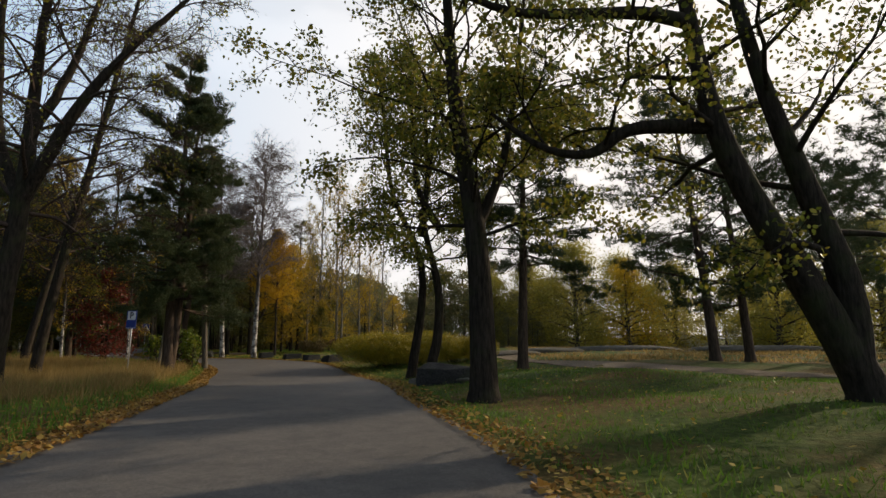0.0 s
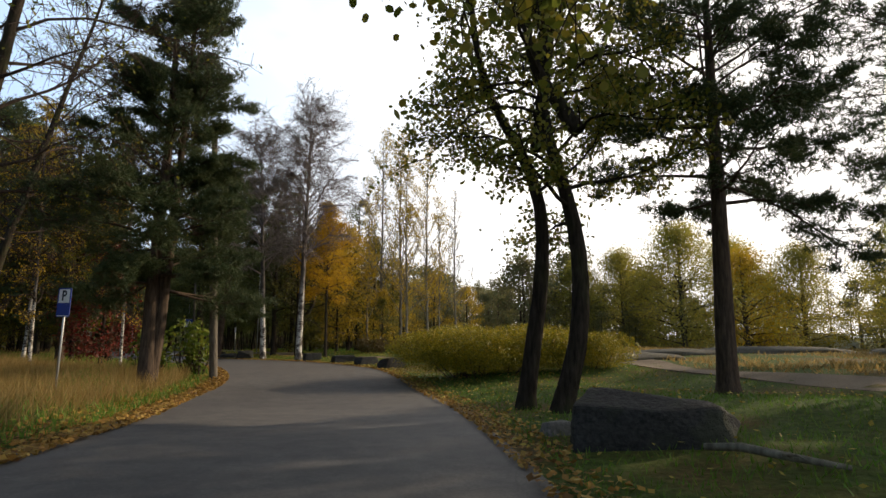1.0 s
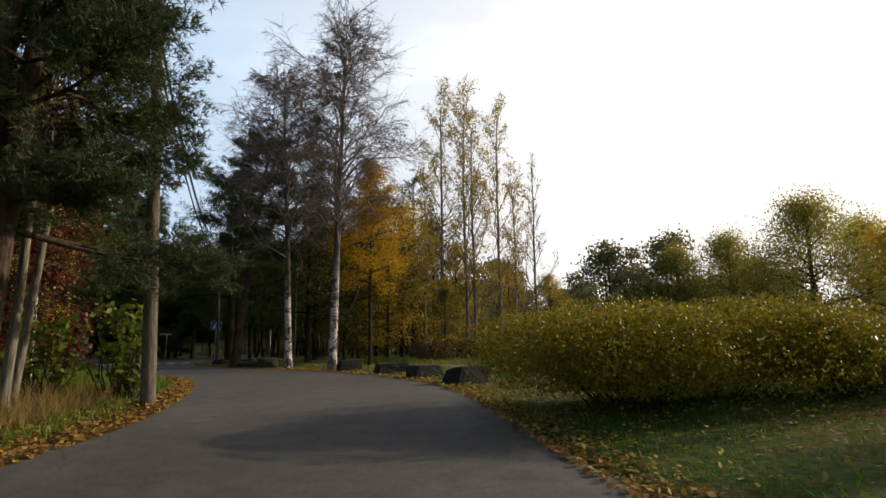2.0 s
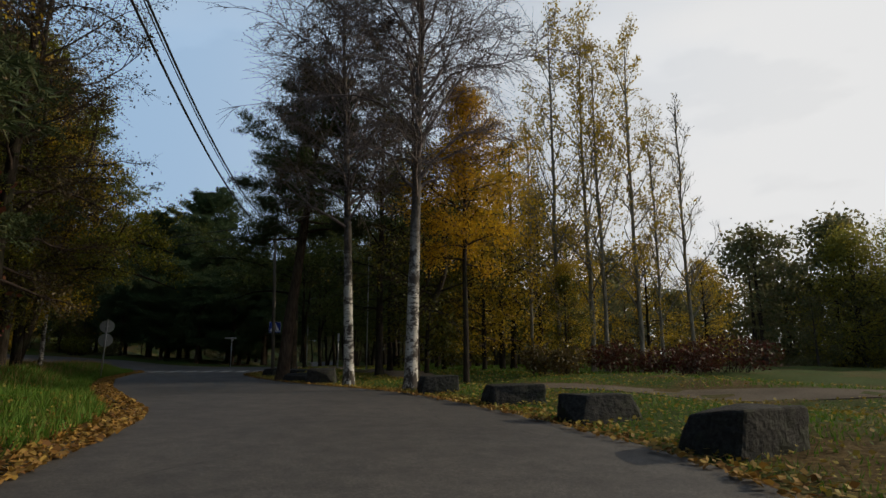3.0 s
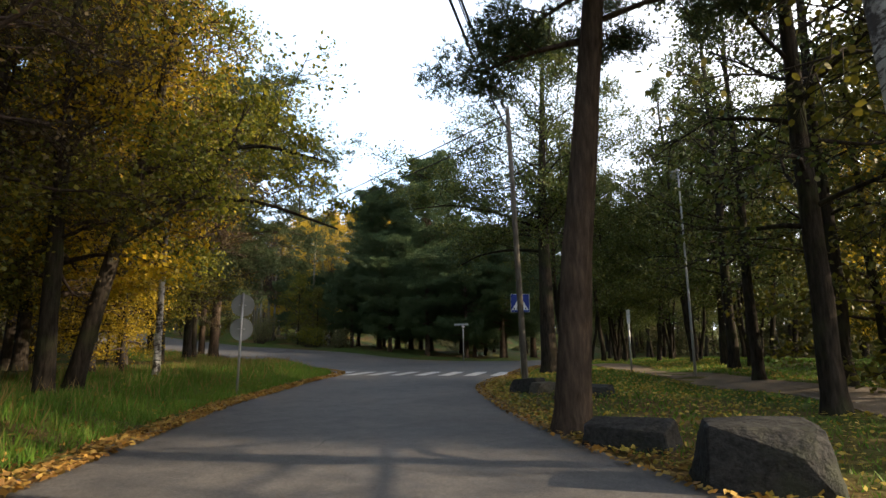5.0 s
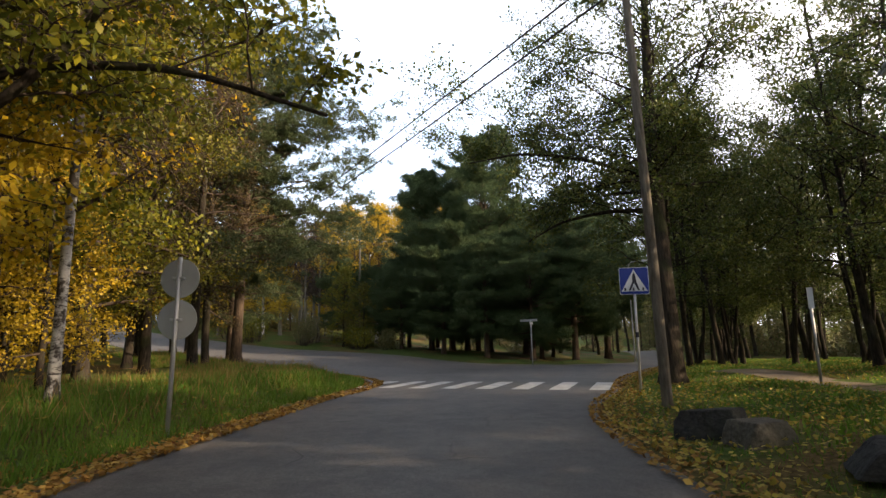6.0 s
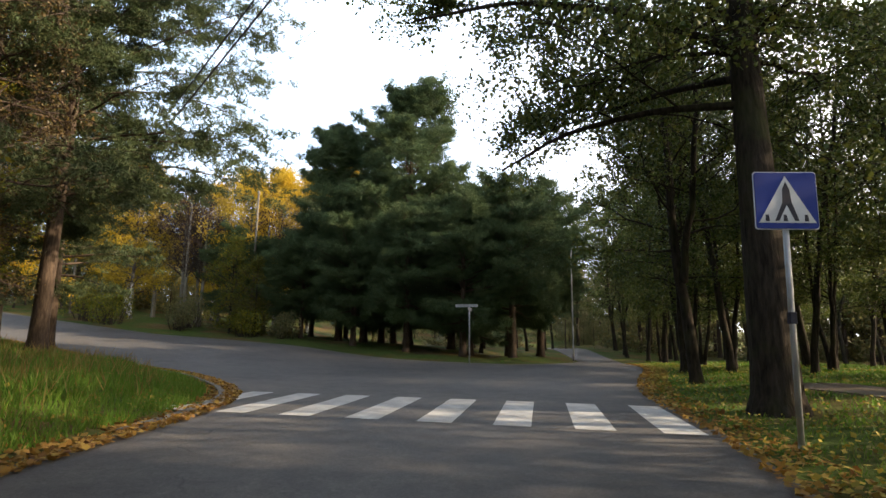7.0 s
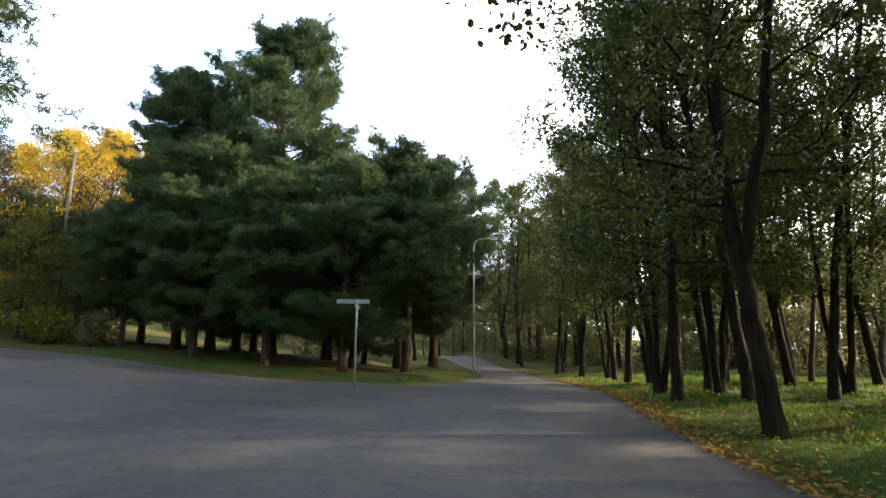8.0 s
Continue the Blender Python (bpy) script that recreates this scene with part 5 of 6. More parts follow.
def stone(x, y, size, seed, turn, material, label, kind="boulder", rounded=0.24, tilt=0.0, sink=0.12):
    """A broken block with flat faces and worn edges, or a rounded hump."""
    rng = random.Random(seed)
    off = Vector((rng.uniform(0, 50), rng.uniform(0, 50), rng.uniform(0, 50)))
    bm = bmesh.new()
    if rounded < 0.5:
        for sx in (-1, 1):
            for sy in (-1, 1):
                bm.verts.new((sx * 0.52 * rng.uniform(0.86, 1.08), sy * 0.52 * rng.uniform(0.82, 1.08), -0.5))
                bm.verts.new((sx * 0.50 * rng.uniform(0.62, 1.0), sy * 0.48 * rng.uniform(0.58, 1.0), 0.5 * rng.uniform(0.5, 1.05)))
        for i in range(5):
            a = rng.uniform(0, 6.28)
            bm.verts.new((0.56 * math.cos(a), 0.56 * math.sin(a), rng.uniform(-0.3, 0.25)))
        bmesh.ops.convex_hull(bm, input=bm.verts[:])
        bmesh.ops.dissolve_limit(bm, angle_limit=radians(9), verts=bm.verts[:], edges=bm.edges[:])
        bmesh.ops.bevel(bm, geom=bm.edges[:], offset=0.045, segments=2, affect="EDGES", profile=0.6)
        bmesh.ops.triangulate(bm, faces=bm.faces[:])
        for _ in range(3):
            bmesh.ops.subdivide_edges(bm, edges=[e for e in bm.edges if e.calc_length() > 0.12], cuts=1)
            bmesh.ops.triangulate(bm, faces=bm.faces[:])
        for v in bm.verts:
            n = noise.fractal(v.co * 3.2 + off, 1.0, 2.0, 4)
            v.co *= 1 + 0.035 * n
    else:
        bmesh.ops.create_cube(bm, size=1.0)
        bmesh.ops.subdivide_edges(bm, edges=bm.edges[:], cuts=9, use_grid_fill=True)
        for v in bm.verts:
            p = v.co.lerp(v.co.normalized() * 0.62, rounded)
            p *= 1 + 0.18 * noise.fractal(p * 1.7 + off, 1.0, 2.0, 4)
            v.co = p
    for v in bm.verts:
        v.co = Vector((v.co.x * size[0], v.co.y * size[1], v.co.z * size[2]))
    for f in bm.faces:
        f.smooth = rounded >= 0.5
    me = bpy.data.meshes.new(kind)
    bm.to_mesh(me)
    bm.free()
    me.materials.append(M[material])
    ob = new(kind, me)
    ob.matrix_world = Matrix.Translation((x, y, gz(x, y) + size[2] * (0.5 - sink))) @ pose(0, 0, 0, tilt, 0, turn)
    return tagged(ob, label, "boulder", "boulders along the verge" if kind == "boulder" else "")


stone(-12.4, 35.35, (0.95, 0.6, 0.46), 1, 35, "rock", "dark angular granite boulder on the verge")
stone(-10.0, 33.4, (1.05, 0.7, 0.46), 2, 38, "rock", "dark flat-topped granite boulder on the verge")
stone(-8.1, 31.35, (1.0, 0.7, 0.42), 3, 45, "rock", "dark blocky granite boulder on the verge")
stone(-6.45, 29.5, (1.05, 0.75, 0.50), 4, 50, "rock", "large blocky granite boulder on the verge")
stone(-19.5, 39.1, (0.95, 0.5, 0.36), 5, 10, "rock", "low tilted stone beside the road", tilt=14)
stone(-17.95, 38.3, (0.95, 0.7, 0.60), 6, 35, "rock", "tall squared boulder, lit on one side")
stone(-24.75, 43.75, (0.75, 0.6, 0.40), 7, 20, "rock", "dark boulder at the foot of the wooden pole")
stone(-24.1, 43.55, (0.6, 0.55, 0.36), 8, 60, "rock_tan", "pale tan boulder beside a darker one")
stone(-22.4, 42.6, (1.1, 0.7, 0.27), 9, 30, "rock", "broad dark boulder on the leafy verge")
stone(0.85, 13.75, (1.6, 0.85, 0.6), 10, -4, "rock", "long squared dark granite block under the alders")
stone(-0.1, 14.6, (0.34, 0.28, 0.2), 12, 20, "kerb", "small pale stone near the block", "stone")
branch = tagged(new("fallen_branch"), "pale barkless branch lying beside the granite block", "branch")
branch.matrix_world = Matrix.Translation((1.55, 12.35, gz(1.55, 12.35) + 0.06)) @ pose(0, 0, 0, 0, 0, -38)
part("stick", rod([(-0.5, 0, 0.02), (-0.2, 0.03, 0.05), (0.15, 0.0, 0.03), (0.55, 0.05, 0.0)], [0.03, 0.038, 0.034, 0.02], 8), M["bark_pale"], branch, "", True)
part("side_twig", rod([(0.1, 0.0, 0.03), (0.25, -0.12, 0.07), (0.34, -0.2, 0.06)], [0.014, 0.01, 0.005], 6), M["bark_pale"], branch, "", True)
for i, (x, y, sx, sy, sz) in enumerate(((12.5, 44, 7, 3, 0.6), (22, 43, 9, 3.4, 0.7), (6.5, 40, 4, 2.4, 0.5), (29, 35, 6, 2.6, 0.5), (3.6, 31.5, 2.8, 1.8, 0.4))):
    stone(x, y, (sx, sy, sz), 30 + i, 10 * i - 10, "rock_tan", "low bare rock outcrop in the meadow", "rock_outcrop", rounded=0.85, sink=0.45)

# ---- posts, signs, lamps ----


def steel_post(parent, height, radius=0.03, name="pole"):
    return part(name, rod([(0, 0, -0.2), (0, 0, height * 0.5), (0, 0, height)], [radius] * 3, 12), M["steel"], parent, "galvanised steel pole", True)


def plate(size, thick, at, radius=0.03):
    """A sign plate in the xz plane, facing -y."""
    bm = bmesh.new()
    w, h = size[0] / 2, size[1] / 2
    ring = []
    for cx, cz, a0 in ((w - radius, h - radius, 0), (-w + radius, h - radius, 90), (-w + radius, -h + radius, 180), (w - radius, -h + radius, 270)):
        ring += [(cx + radius * math.cos(radians(a0 + a)), cz + radius * math.sin(radians(a0 + a))) for a in (0, 30, 60, 90)]
    front = [bm.verts.new((at[0] + x, at[1] - thick / 2, at[2] + z)) for x, z in ring]
    rear = [bm.verts.new((at[0] + x, at[1] + thick / 2, at[2] + z)) for x, z in ring]
    bm.faces.new(front), bm.faces.new(rear[::-1])
    for i in range(len(ring)):
        j = (i + 1) % len(ring)
        bm.faces.new((front[j], front[i], rear[i], rear[j]))
    bmesh.ops.recalc_face_normals(bm, faces=bm.faces[:])
    return bm


def flat_shape(points, y, thick=0.003):
    """A thin shape in the xz plane standing proud of a plate."""
    bm = bmesh.new()
    a = [bm.verts.new((x, y - thick, z)) for x, z in points]
    b = [bm.verts.new((x, y, z)) for x, z in points]
    bm.faces.new(a), bm.faces.new(b[::-1])
    for i in range(len(a)):
        j = (i + 1) % len(a)
        bm.faces.new((a[j], a[i], b[i], b[j]))
    bmesh.ops.recalc_face_normals(bm, faces=bm.faces[:])
    return bm


def words(text, size, at, material, parent, name="letter"):
    cu = bpy.data.curves.new(name, "FONT")
    cu.body, cu.size, cu.extrude, cu.align_x, cu.align_y, cu.offset = text, size, 0.002, "CENTER", "CENTER", 0.008
    tmp = bpy.data.objects.new(name, cu)
    scene.collection.objects.link(tmp)
    me = bpy.data.meshes.new_from_object(tmp.evaluated_get(bpy.context.evaluated_depsgraph_get()))
    bpy.data.objects.remove(tmp)
    me.transform(pose(*at, 90, 0, 0))
    me.materials.clear()
    me.materials.append(material)
    ob = new(name, me)
    ob.parent = parent
    return ob


def stand(name, x, y, turn, label, category, group="", lean=0.0):
    e = new(name)
    e.matrix_world = Matrix.Translation((x, y, gz(x, y))) @ pose(0, 0, 0, 0, lean, turn)
    return tagged(e, label, category, group)


# parking sign
s = stand("parking_sign", -10.45, 17.7, -12, "blue parking sign on a thin steel pole in dry grass", "road sign", lean=1.5)
steel_post(s, 2.25, 0.024)
p = part("sign_plate", plate((0.42, 0.62), 0.012, (0, -0.035, 1.94)), M["sign_blue"], s, "blue plate with a white upper field")
part("upper_field", flat_shape([(-0.17, 1.93), (0.17, 1.93), (0.17, 2.22), (-0.17, 2.22)], -0.042), M["sign_white"], p)
words("P", 0.30, (0, -0.047, 2.075), M["sign_dark"], p)
part("rim", flat_shape([(-0.19, 1.645), (0.19, 1.645), (0.19, 1.66), (-0.19, 1.66)], -0.042), M["sign_white"], p)
part("bracket", box((0.10, 0.05, 0.03), (0, -0.012, 2.1), 0.006), M["steel"], s)

# pedestrian crossing sign
s = stand("crossing_sign", -28.85, 48.42, 40, "blue square crossing sign with a white triangle on a steel pole", "road sign", lean=0.8)
steel_post(s, 2.72, 0.03)
p = part("sign_plate", plate((0.62, 0.60), 0.014, (0, -0.045, 2.50)), M["sign_blue"], s, "blue plate with a pale rim")
part("rim", plate((0.64, 0.62), 0.006, (0, -0.037, 2.50)), M["sign_white"], p)
tri_z = 2.26
part("triangle", flat_shape([(-0.285, tri_z), (0.285, tri_z), (0.0, tri_z + 0.50)], -0.052), M["sign_white"], p)
part("symbol", flat_shape([(-0.125, tri_z + 0.02), (-0.085, tri_z + 0.02), (0.0, tri_z + 0.19), (0.075, tri_z + 0.02), (0.115, tri_z + 0.02), (0.05, tri_z + 0.22), (0.035, tri_z + 0.36),
                           (0.0, tri_z + 0.44), (-0.035, tri_z + 0.36), (-0.04, tri_z + 0.22)], -0.0555), M["sign_dark"], p)
for x in (-0.20, -0.02, 0.19):
    part("stripe", flat_shape([(x - 0.022, tri_z + 0.015), (x + 0.022, tri_z + 0.015), (x + 0.012, tri_z + 0.085), (x - 0.018, tri_z + 0.085)], -0.056), M["sign_dark"], p)
part("bracket", box((0.12, 0.06, 0.03), (0, -0.015, 2.35), 0.006), M["steel"], s)
part("sticker", box((0.07, 0.066, 0.12), (0, 0, 1.28), 0.006), M["sign_dark"], s)

# round signs seen from behind
s = stand("round_sign", -29.5, 38.9, 232, "two round traffic signs seen from their plain grey backs", "road sign", lean=-1.0)
steel_post(s, 2.42, 0.03)
for z in (2.13, 1.56):
    bm = bmesh.new()
    bmesh.ops.create_cone(bm, cap_ends=True, segments=40, radius1=0.27, radius2=0.27, depth=0.014, matrix=Matrix.Translation((0, -0.042, z)) @ Matrix.Rotation(radians(90), 4, "X"))
    d = part("disc", bm, M["sign_grey"], s, "grey aluminium disc")
    part("clamp", box((0.16, 0.07, 0.035), (0, -0.01, z), 0.006), M["steel"], d)

# street-name post at the junction, blank plates seen almost edge on
s = stand("street_name_post", -43.1, 59.55, 30, "steel post with thin street-name plates at the junction", "road sign")
steel_post(s, 2.5, 0.03)
part("name_plate", box((0.95, 0.03, 0.12), (-0.12, 0, 2.44), 0.006), M["steel"], s, "blank plate")
part("name_plate", box((0.03, 0.7, 0.12), (0, 0.05, 2.30), 0.006), M["sign_grey"], s, "blank plate")

# small sign in the grove
s = stand("small_sign", -26.15, 50.85, 35, "narrow pale sign board on a post in the grove", "sign")
steel_post(s, 2.0, 0.03)
part("board", plate((0.11, 0.45), 0.02, (0, -0.04, 1.83), 0.01), M["sign_white"], s, "weathered pale board")


def utility_pole(x, y, height, lean, turn, label, radius=0.12):
    s = stand("utility_pole", x, y, turn, label, "utility pole", "wooden poles", lean)
    part("pole", rod([(0, 0, -0.3), (0, 0, 0.2), (0, 0, height * 0.5), (0, 0, height)], [radius * 1.1, radius * 1.05, radius * 0.9, radius * 0.72], 14), M["pole_wood"], s, "weathered round timber", True)
    part("cap", rod([(0, 0, height - 0.01), (0, 0, height + 0.04), (0, 0, height + 0.08)], [radius * 0.78, radius * 0.76, 0.02], 12), M["steel"], s)
    for z in (0.25, 0.75):
        part("hook", rod([(0.06, 0, height - z), (0.22, 0, height - z), (0.25, 0, height - z + 0.07)], [0.014, 0.014, 0.012], 6), M["steel"], s)
    part("ground_wire", rod([(-radius, 0, 0.0), (-radius * 0.98, 0, 1.8), (-radius * 0.8, 0, height * 0.6)], [0.012, 0.012, 0.008], 6), M["black"], s)
    return s


utility_pole(-11.0, 24.3, 8.8, -3.4, 0, "leaning wooden utility pole beside green saplings", 0.125)
utility_pole(-26.72, 46.05, 7.9, 6.6, -65, "slanting wooden utility pole with overhead cables", 0.088)
utility_pole(-70.2, 63.6, 11.6, 0.5, 0, "distant wooden pole above the bushes", 0.11)
utility_pole(-86.0, 54.6, 9.0, 0.0, 0, "wooden pole beside the upper road", 0.11)


def cable(a, b, sag, radius):
    u = np.linspace(0, 1, 26)
    pts = np.array(a)[None] * (1 - u)[:, None] + np.array(b)[None] * u[:, None]
    pts[:, 2] -= sag * 4 * u * (1 - u)
    v, f = tube(pts, np.full(26, radius), 6)
    ob = mesh_object("overhead_cable", v, f, M["black"], smooth=True)
    return tagged(ob, "thin black overhead cable between wooden poles", "cable", "overhead cables")


POLE_TOPS = [(-11.5, 24.3, 7.6), (-25.95, 44.8, 7.5), (-85.9, 54.6, 11.6)]
for d, r in ((0.0, 0.022), (0.12, 0.012), (0.5, 0.022)):
    for a, b, sag in ((POLE_TOPS[0], POLE_TOPS[1], 1.35), (POLE_TOPS[1], POLE_TOPS[2], 0.5)):
        if d == 0.12 and a is POLE_TOPS[1]:
            continue
        cable((a[0], a[1], a[2] - d), (b[0], b[1], b[2] - d), sag, r)


def street_lamp(x, y, height, turn, label, girth=1.0):
    s = stand("street_lamp", x, y, turn, label, "street lamp", "street lamps")
    part("pole", rod([(0, 0, -0.2), (0, 0, 1.0), (0, 0, height - 0.6), (0.05, 0, height - 0.25), (0.25, 0, height - 0.04), (0.6, 0, height), (1.0, 0, height + 0.02)],
                     [girth * r for r in (0.065, 0.06, 0.042, 0.04, 0.036, 0.033, 0.03)], 12), M["steel"], s, "galvanised curved pole", True)
    head = part("lamp_head", box((0.55, 0.2, 0.11), (1.2, 0, height + 0.02), 0.035), M["sign_grey"], s, "grey lamp housing")
    part("lens", box((0.36, 0.15, 0.04), (1.24, 0, height - 0.045), 0.012), M["sign_white"], head)
    return s


street_lamp(-48.5, 76.5, 8.0, 20, "tall curved street lamp beside the lane")
street_lamp(-23.65, 50.0, 6.4, 120, "slender street lamp in the grove", 0.6)

# ---- crossing stripes ----
near0, along, slant = np.array([-36.06, 44.9]), np.array([0.874, 0.487]) * 0.97, np.array([-0.565, 0.825]) * 2.75


def stripe(i):
    o = near0 + along * i
    rng = random.Random(i)
    n, m = 12, 4
    verts, faces = [], []
    for a in range(n + 1):
        for b in range(m + 1):
            wob = 0.004 * rng.uniform(-1, 1) if b in (0, m) else 0
            q = o + slant * (a / n) + along / 0.97 * (0.46 * b / m + wob)
            verts.append((*q, gz(*q) + 0.036))
    for a in range(n):
        for b in range(m):
            faces.append((a * (m + 1) + b, (a + 1) * (m + 1) + b, (a + 1) * (m + 1) + b + 1, a * (m + 1) + b + 1))
    ob = mesh_object("crossing_stripe", verts, faces, M["white_paint"])
    return tagged(ob, "worn white zebra stripe painted on asphalt", "road marking", "zebra crossing")


for i in range(8):
    stripe(i)

# ---- kerb at the corner of the upper road ----
kerb = tagged(new("kerb"), "granite kerb round the grassy corner", "kerb", kind="structure")
line = SOUTH_SIDE[(SOUTH_SIDE[:, 0] < -34.2) & (SOUTH_SIDE[:, 0] > -66)]
seg = np.r_[0, np.cumsum(np.linalg.norm(np.diff(line, axis=0), axis=1))]
kerb_me = None
for d in np.arange(0.0, seg[-1] - 1.0, 1.0):
    a = np.array([np.interp(d, seg, line[:, 0]), np.interp(d, seg, line[:, 1])])
    b = np.array([np.interp(d + 1, seg, line[:, 0]), np.interp(d + 1, seg, line[:, 1])])
    mid, way = (a + b) / 2, b - a
    if kerb_me is None:
        bm = box((0.985, 0.13, 0.24), (0, 0, 0), 0.02)
        kerb_me = bpy.data.meshes.new("kerbstone")
        bm.to_mesh(kerb_me)
        bm.free()
        kerb_me.materials.append(M["kerb"])
    k = new("kerbstone", kerb_me)
    k.parent = kerb
    k.matrix_world = Matrix.Translation((mid[0], mid[1], gz(*mid) - 0.05)) @ Matrix.Rotation(math.atan2(way[1], way[0]), 4, "Z")

# ---- far buildings and vehicles beyond the meadow ----


def low_building(x, y, size, turn, wall, label, windows=4):
    s = stand("building", x, y, turn, label, "building")
    w_, d_, h_ = size
    part("wall", box((w_, d_, h_), (0, 0, h_ / 2 - 0.1)), M[wall], s)
    part("roof", box((w_ + 0.8, d_ + 0.8, 0.3), (0, 0, h_ + 0.05), 0.04), M["roof"], s)
    for i in range(windows):
        xx = -w_ / 2 + w_ * (i + 0.5) / windows
        win = part("window", box((w_ / windows * 0.5, 0.12, h_ * 0.42), (xx, -d_ / 2 - 0.02, h_ * 0.55), 0.01), M["glass_dark"], s)
        part("sill", box((w_ / windows * 0.56, 0.16, 0.06), (xx, -d_ / 2 - 0.06, h_ * 0.32), 0.01), M["sign_white"], win)
    return s


low_building(27.5, 83.0, (4.5, 3.5, 2.4), 12, "wood_red", "small brown hut with a flat roof far off", 2)


def van(x, y, turn, label):
    s = stand("van", x, y, turn, label, "van", "parked vehicles")
    bm = bmesh.new()
    side = [(-2.3, 0.35), (2.3, 0.35), (2.35, 0.95), (1.6, 1.15), (1.0, 1.95), (-2.2, 2.0), (-2.35, 0.9)]
    a = [bm.verts.new((px, -0.9, pz)) for px, pz in side]
    b = [bm.verts.new((px, 0.9, pz)) for px, pz in side]
    bm.faces.new(a), bm.faces.new(b[::-1])
    for i in range(len(side)):
        j = (i + 1) % len(side)
        bm.faces.new((a[j], a[i], b[i], b[j]))
    bmesh.ops.recalc_face_normals(bm, faces=bm.faces[:])
    bmesh.ops.bevel(bm, geom=bm.edges[:], offset=0.07, segments=2, affect="EDGES")
    body = part("body", bm, M["sign_white"], s)
    for yy in (-0.905, 0.905):
        part("window", box((1.3, 0.02, 0.5), (0.25, yy, 1.5), 0.005), M["glass_dark"], body)
    for xx in (-1.45, 1.45):
        for yy in (-0.82, 0.82):
            part("wheel", rod([(xx, yy - 0.1, 0.33), (xx, yy + 0.1, 0.33)], [0.33, 0.33], 18), M["rubber"], s)
    return s


van(31.0, 78.0, 20, "white van parked beyond the meadow")

# ---- grass, dry grass and fallen leaves ----


def keep_off(xy, gap):
    d = road_distance(xy)
    f = road_distance(xy, FOOTPATH)
    return xy[(d > gap) & (f > 0.15)], d[(d > gap) & (f > 0.15)]


def blades(name, xy, height, width, material, label, lean=0.35, seed=0):
    rng = np.random.default_rng(seed)
    n = len(xy)
    z = ground_height(xy[:, 0], xy[:, 1])
    root = np.column_stack([xy, z - 0.02])
    a = rng.uniform(0, 6.28, n)
    h = height * rng.uniform(0.55, 1.3, n)
    side = np.column_stack([np.cos(a), np.sin(a), np.zeros(n)]) * (width * rng.uniform(0.6, 1.3, n))[:, None]
    bend = np.column_stack([rng.normal(0, lean, n), rng.normal(0, lean, n), np.ones(n)]) * h[:, None]
    verts = np.stack([root - side, root + side, root + bend], 1).reshape(-1, 3)
    ob = mesh_object(name, verts, np.arange(3 * n).reshape(-1, 3), M[material])
    return tagged(ob, label, "grass" if "grass" in name else "leaves", kind="stuff")


def along_side(line, count, out_lo, out_hi, sign, seed, power=1.0):
    """Points scattered beside a line, out_lo to out_hi metres off it."""
    rng = np.random.default_rng(seed)
    seg = np.linalg.norm(np.diff(line, axis=0), axis=1)
    s = rng.uniform(0, seg.sum(), count)
    cum = np.r_[0, np.cumsum(seg)]
    i = np.clip(np.searchsorted(cum, s) - 1, 0, len(seg) - 1)
    d = (line[i + 1] - line[i]) / seg[i][:, None]
    p = line[i] + d * (s - cum[i])[:, None]
    nrm = np.stack([-d[:, 1], d[:, 0]], 1) * sign
    return p + nrm * (out_lo + (out_hi - out_lo) * rng.uniform(0, 1, count) ** power)[:, None]


near_left = SOUTH_SIDE[(SOUTH_SIDE[:, 1] > -8) & (SOUTH_SIDE[:, 0] > -62)]
near_right = EAST_SIDE[(EAST_SIDE[:, 1] > -8) & (EAST_SIDE[:, 1] < 72)]
LEFT_SIGN, RIGHT_SIGN = 1, 1
xy, _ = keep_off(along_side(near_left, 90000, 0.3, 6.0, LEFT_SIGN, 1, 1.3), 0.2)
xy = xy[(xy[:, 1] > 26) | (np.random.default_rng(3).uniform(0, 1, len(xy)) < 0.45)]
blades("grass_verge", xy, 0.20, 0.013, "grass", "green roadside grass, uneven and unmown", 0.35, 2)
xy, _ = keep_off(along_side(near_left[(near_left[:, 0] < -20) & (near_left[:, 0] > -44)], 26000, 0.3, 4.5, LEFT_SIGN, 41, 1.2), 0.2)
blades("grass_verge", xy, 0.20, 0.010, "grass", "dense green grass on the roadside bank", 0.4, 42)
xy, _ = keep_off(along_side(near_right, 95000, 0.25, 9.0, RIGHT_SIGN, 4, 1.3), 0.2)
blades("grass_lawn", xy, 0.085, 0.011, "grass", "short green grass strewn with leaves", 0.45, 5)
rng = np.random.default_rng(10)
xy = keep_off(np.column_stack([rng.uniform(-44, -8, 70000), rng.uniform(44, 92, 70000)]), 1.5)[0]
blades("grass_lawn", xy, 0.10, 0.028, "grass", "green lawn under the grove trees", 0.5, 12)
rng = np.random.default_rng(9)
xy = np.column_stack([rng.uniform(-26, -4, 120000), rng.uniform(8, 31, 120000)])
xy, d = keep_off(xy, 0.7)
line_x = np.interp(xy[:, 1], near_left[:60, 1], near_left[:60, 0])
xy = xy[(xy[:, 0] < line_x) & (d[:] > 0.9) & (xy[:, 1] < 25.0)]
xy = xy[np.sin(xy[:, 0] * 1.1 + 2 * np.sin(xy[:, 1] * 0.6)) + np.random.default_rng(2).normal(0, 0.6, len(xy)) > -0.7]
blades("dry_grass", xy, 0.44, 0.009, "straw", "tall straw-yellow dry grass", 0.42, 7)
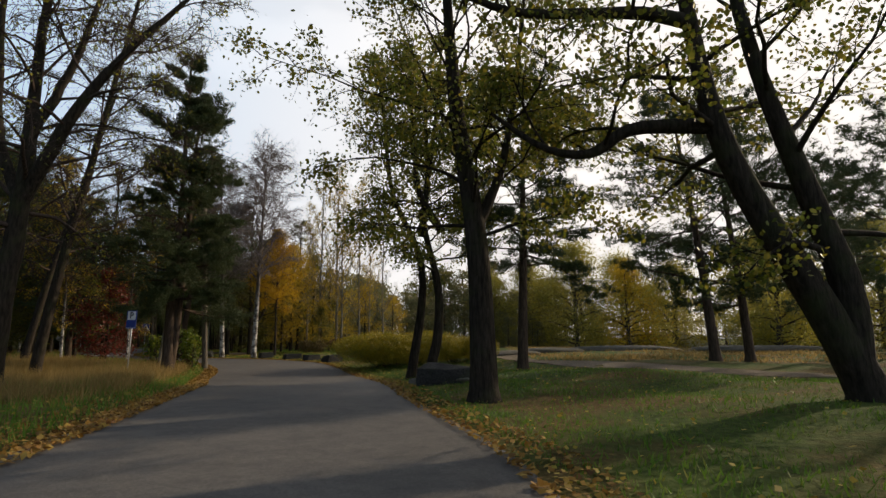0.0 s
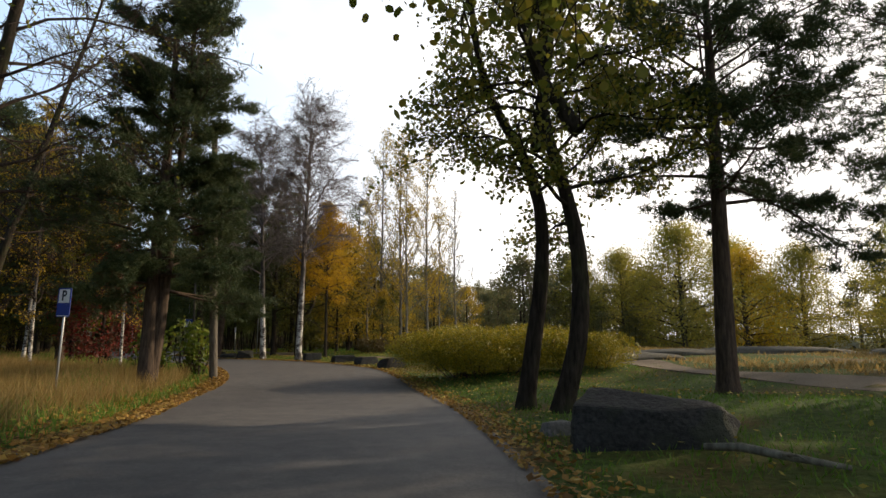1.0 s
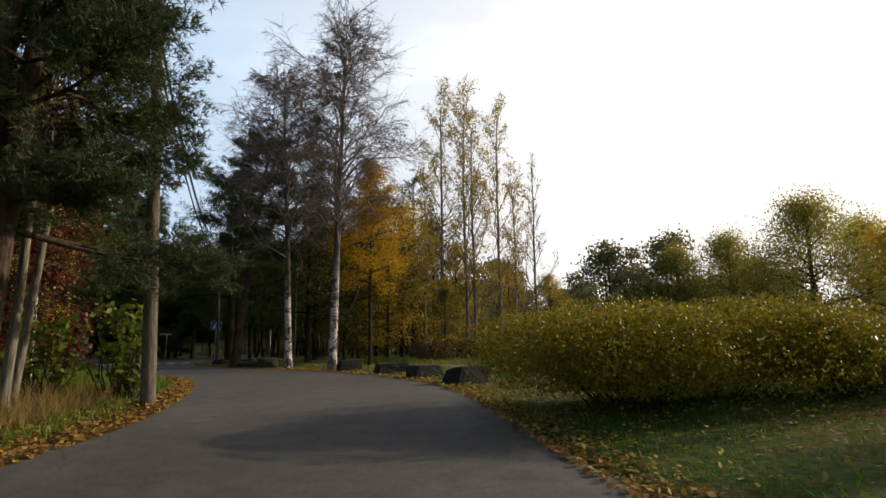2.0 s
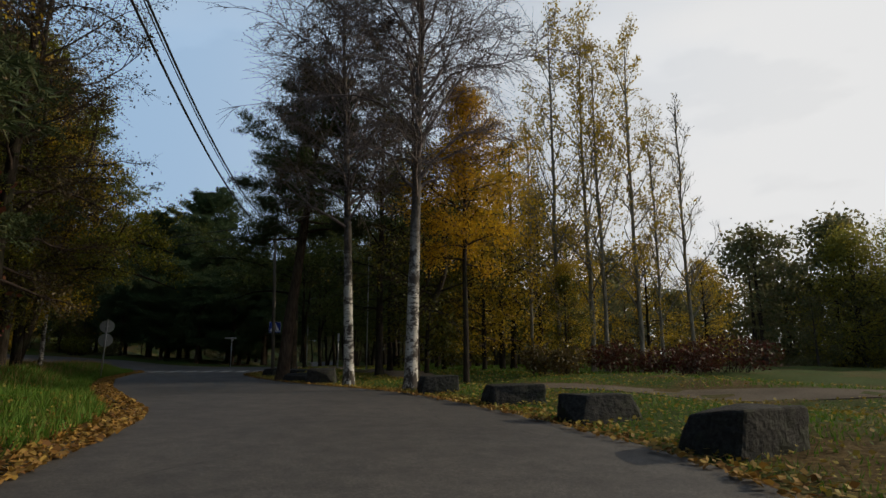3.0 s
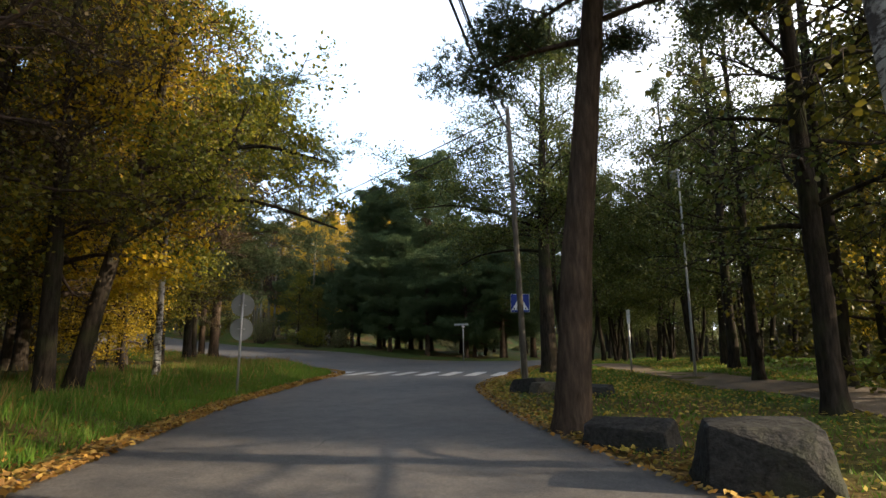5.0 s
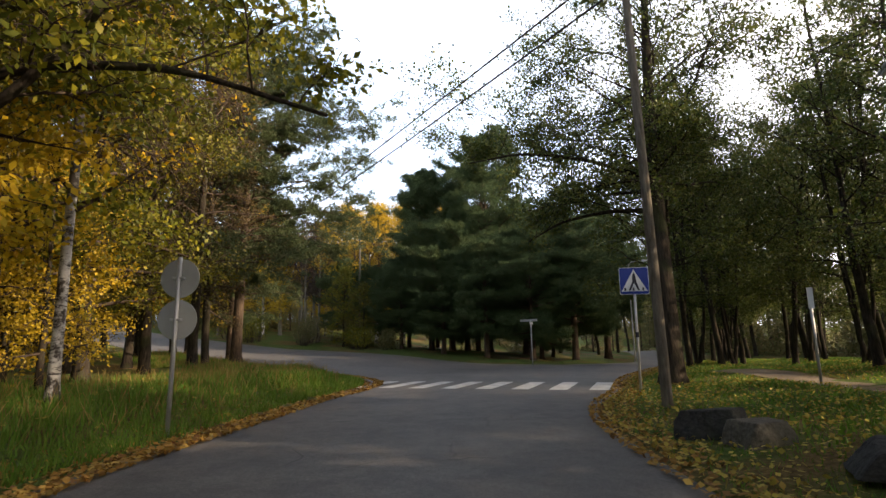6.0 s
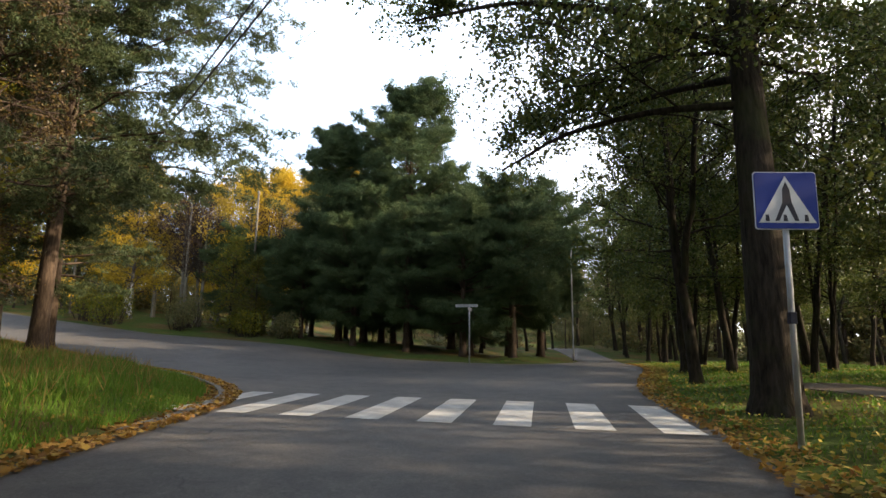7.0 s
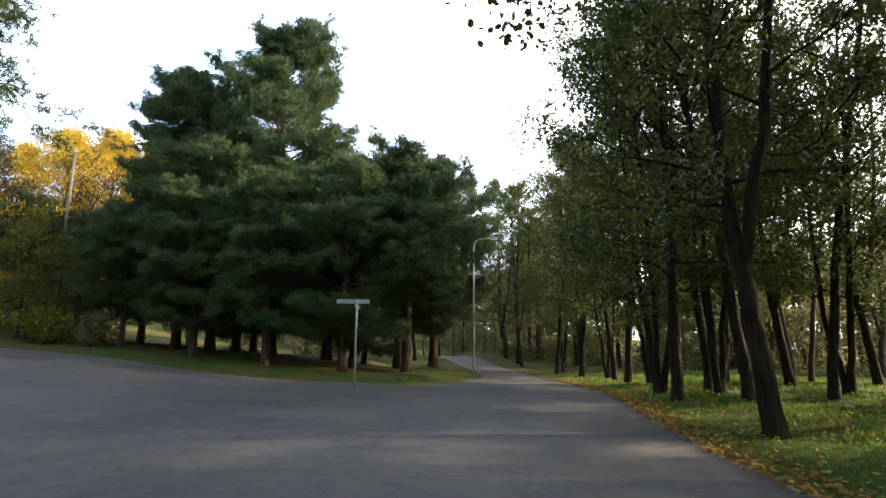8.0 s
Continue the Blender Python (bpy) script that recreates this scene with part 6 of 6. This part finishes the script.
xy, _ = keep_off(along_side(near_left, 12000, 1.0, 6.0, LEFT_SIGN, 11), 0.8)
xy = xy[xy[:, 0] < -20]
blades("dry_grass", xy, 0.36, 0.011, "straw", "dry stalks among the roadside grass", 0.35, 8)
rng = np.random.default_rng(14)
xy = keep_off(np.column_stack([rng.uniform(4, 46, 42000), rng.uniform(22, 72, 42000)]), 0.7)[0]
xy = xy[np.sin(xy[:, 0] * 0.33 + 2 * np.sin(xy[:, 1] * 0.21)) + np.random.default_rng(15).normal(0, 0.5, len(xy)) > -0.2]
blades("dry_grass", xy, 0.20, 0.03, "straw", "short ochre dry grass over the meadow", 0.5, 16)


def fallen(name, xy, size, material, label, seed, lift=0.02, flat=0.75):
    rng = np.random.default_rng(seed)
    off = road_distance(xy)
    at = np.column_stack([xy, ground_height(xy[:, 0], xy[:, 1]) + lift + np.where(off < 0, 0.03, 0.0) + rng.uniform(0, 0.03, len(xy))])
    v, f = leaf_quads(rng, at, size, 0.75, flat)
    ob = mesh_object(name, v, f, M[material])
    return tagged(ob, label, "leaves", kind="stuff")


fallen("fallen_leaves", along_side(near_left, 40000, -0.3, 1.0, LEFT_SIGN, 21, 1.5), 0.08, "litter", "brown fallen leaves heaped along the road's edge", 22)
fallen("fallen_leaves", along_side(near_right, 13000, -0.15, 0.6, RIGHT_SIGN, 23, 1.3), 0.075, "litter", "brown fallen leaves along the verge", 24)
xy = keep_off(along_side(near_right, 42000, 0.1, 8.0, RIGHT_SIGN, 25, 1.4), 0.1)[0]
xy = xy[np.random.default_rng(31).uniform(0, 1, len(xy)) < np.clip((xy[:, 1] - 12) / 25, 0.10, 1) * np.where(xy[:, 0] < -28.5, 0.35, 1.0)]
fallen("fallen_leaves", xy, 0.062, "litter_yellow", "yellow fallen leaves scattered over the lawn", 26, 0.05)
fallen("fallen_leaves", keep_off(along_side(near_left, 3500, 0.5, 6.0, LEFT_SIGN, 27), 0.1)[0], 0.09, "litter_yellow", "yellow leaves scattered in the grass", 28, 0.08)
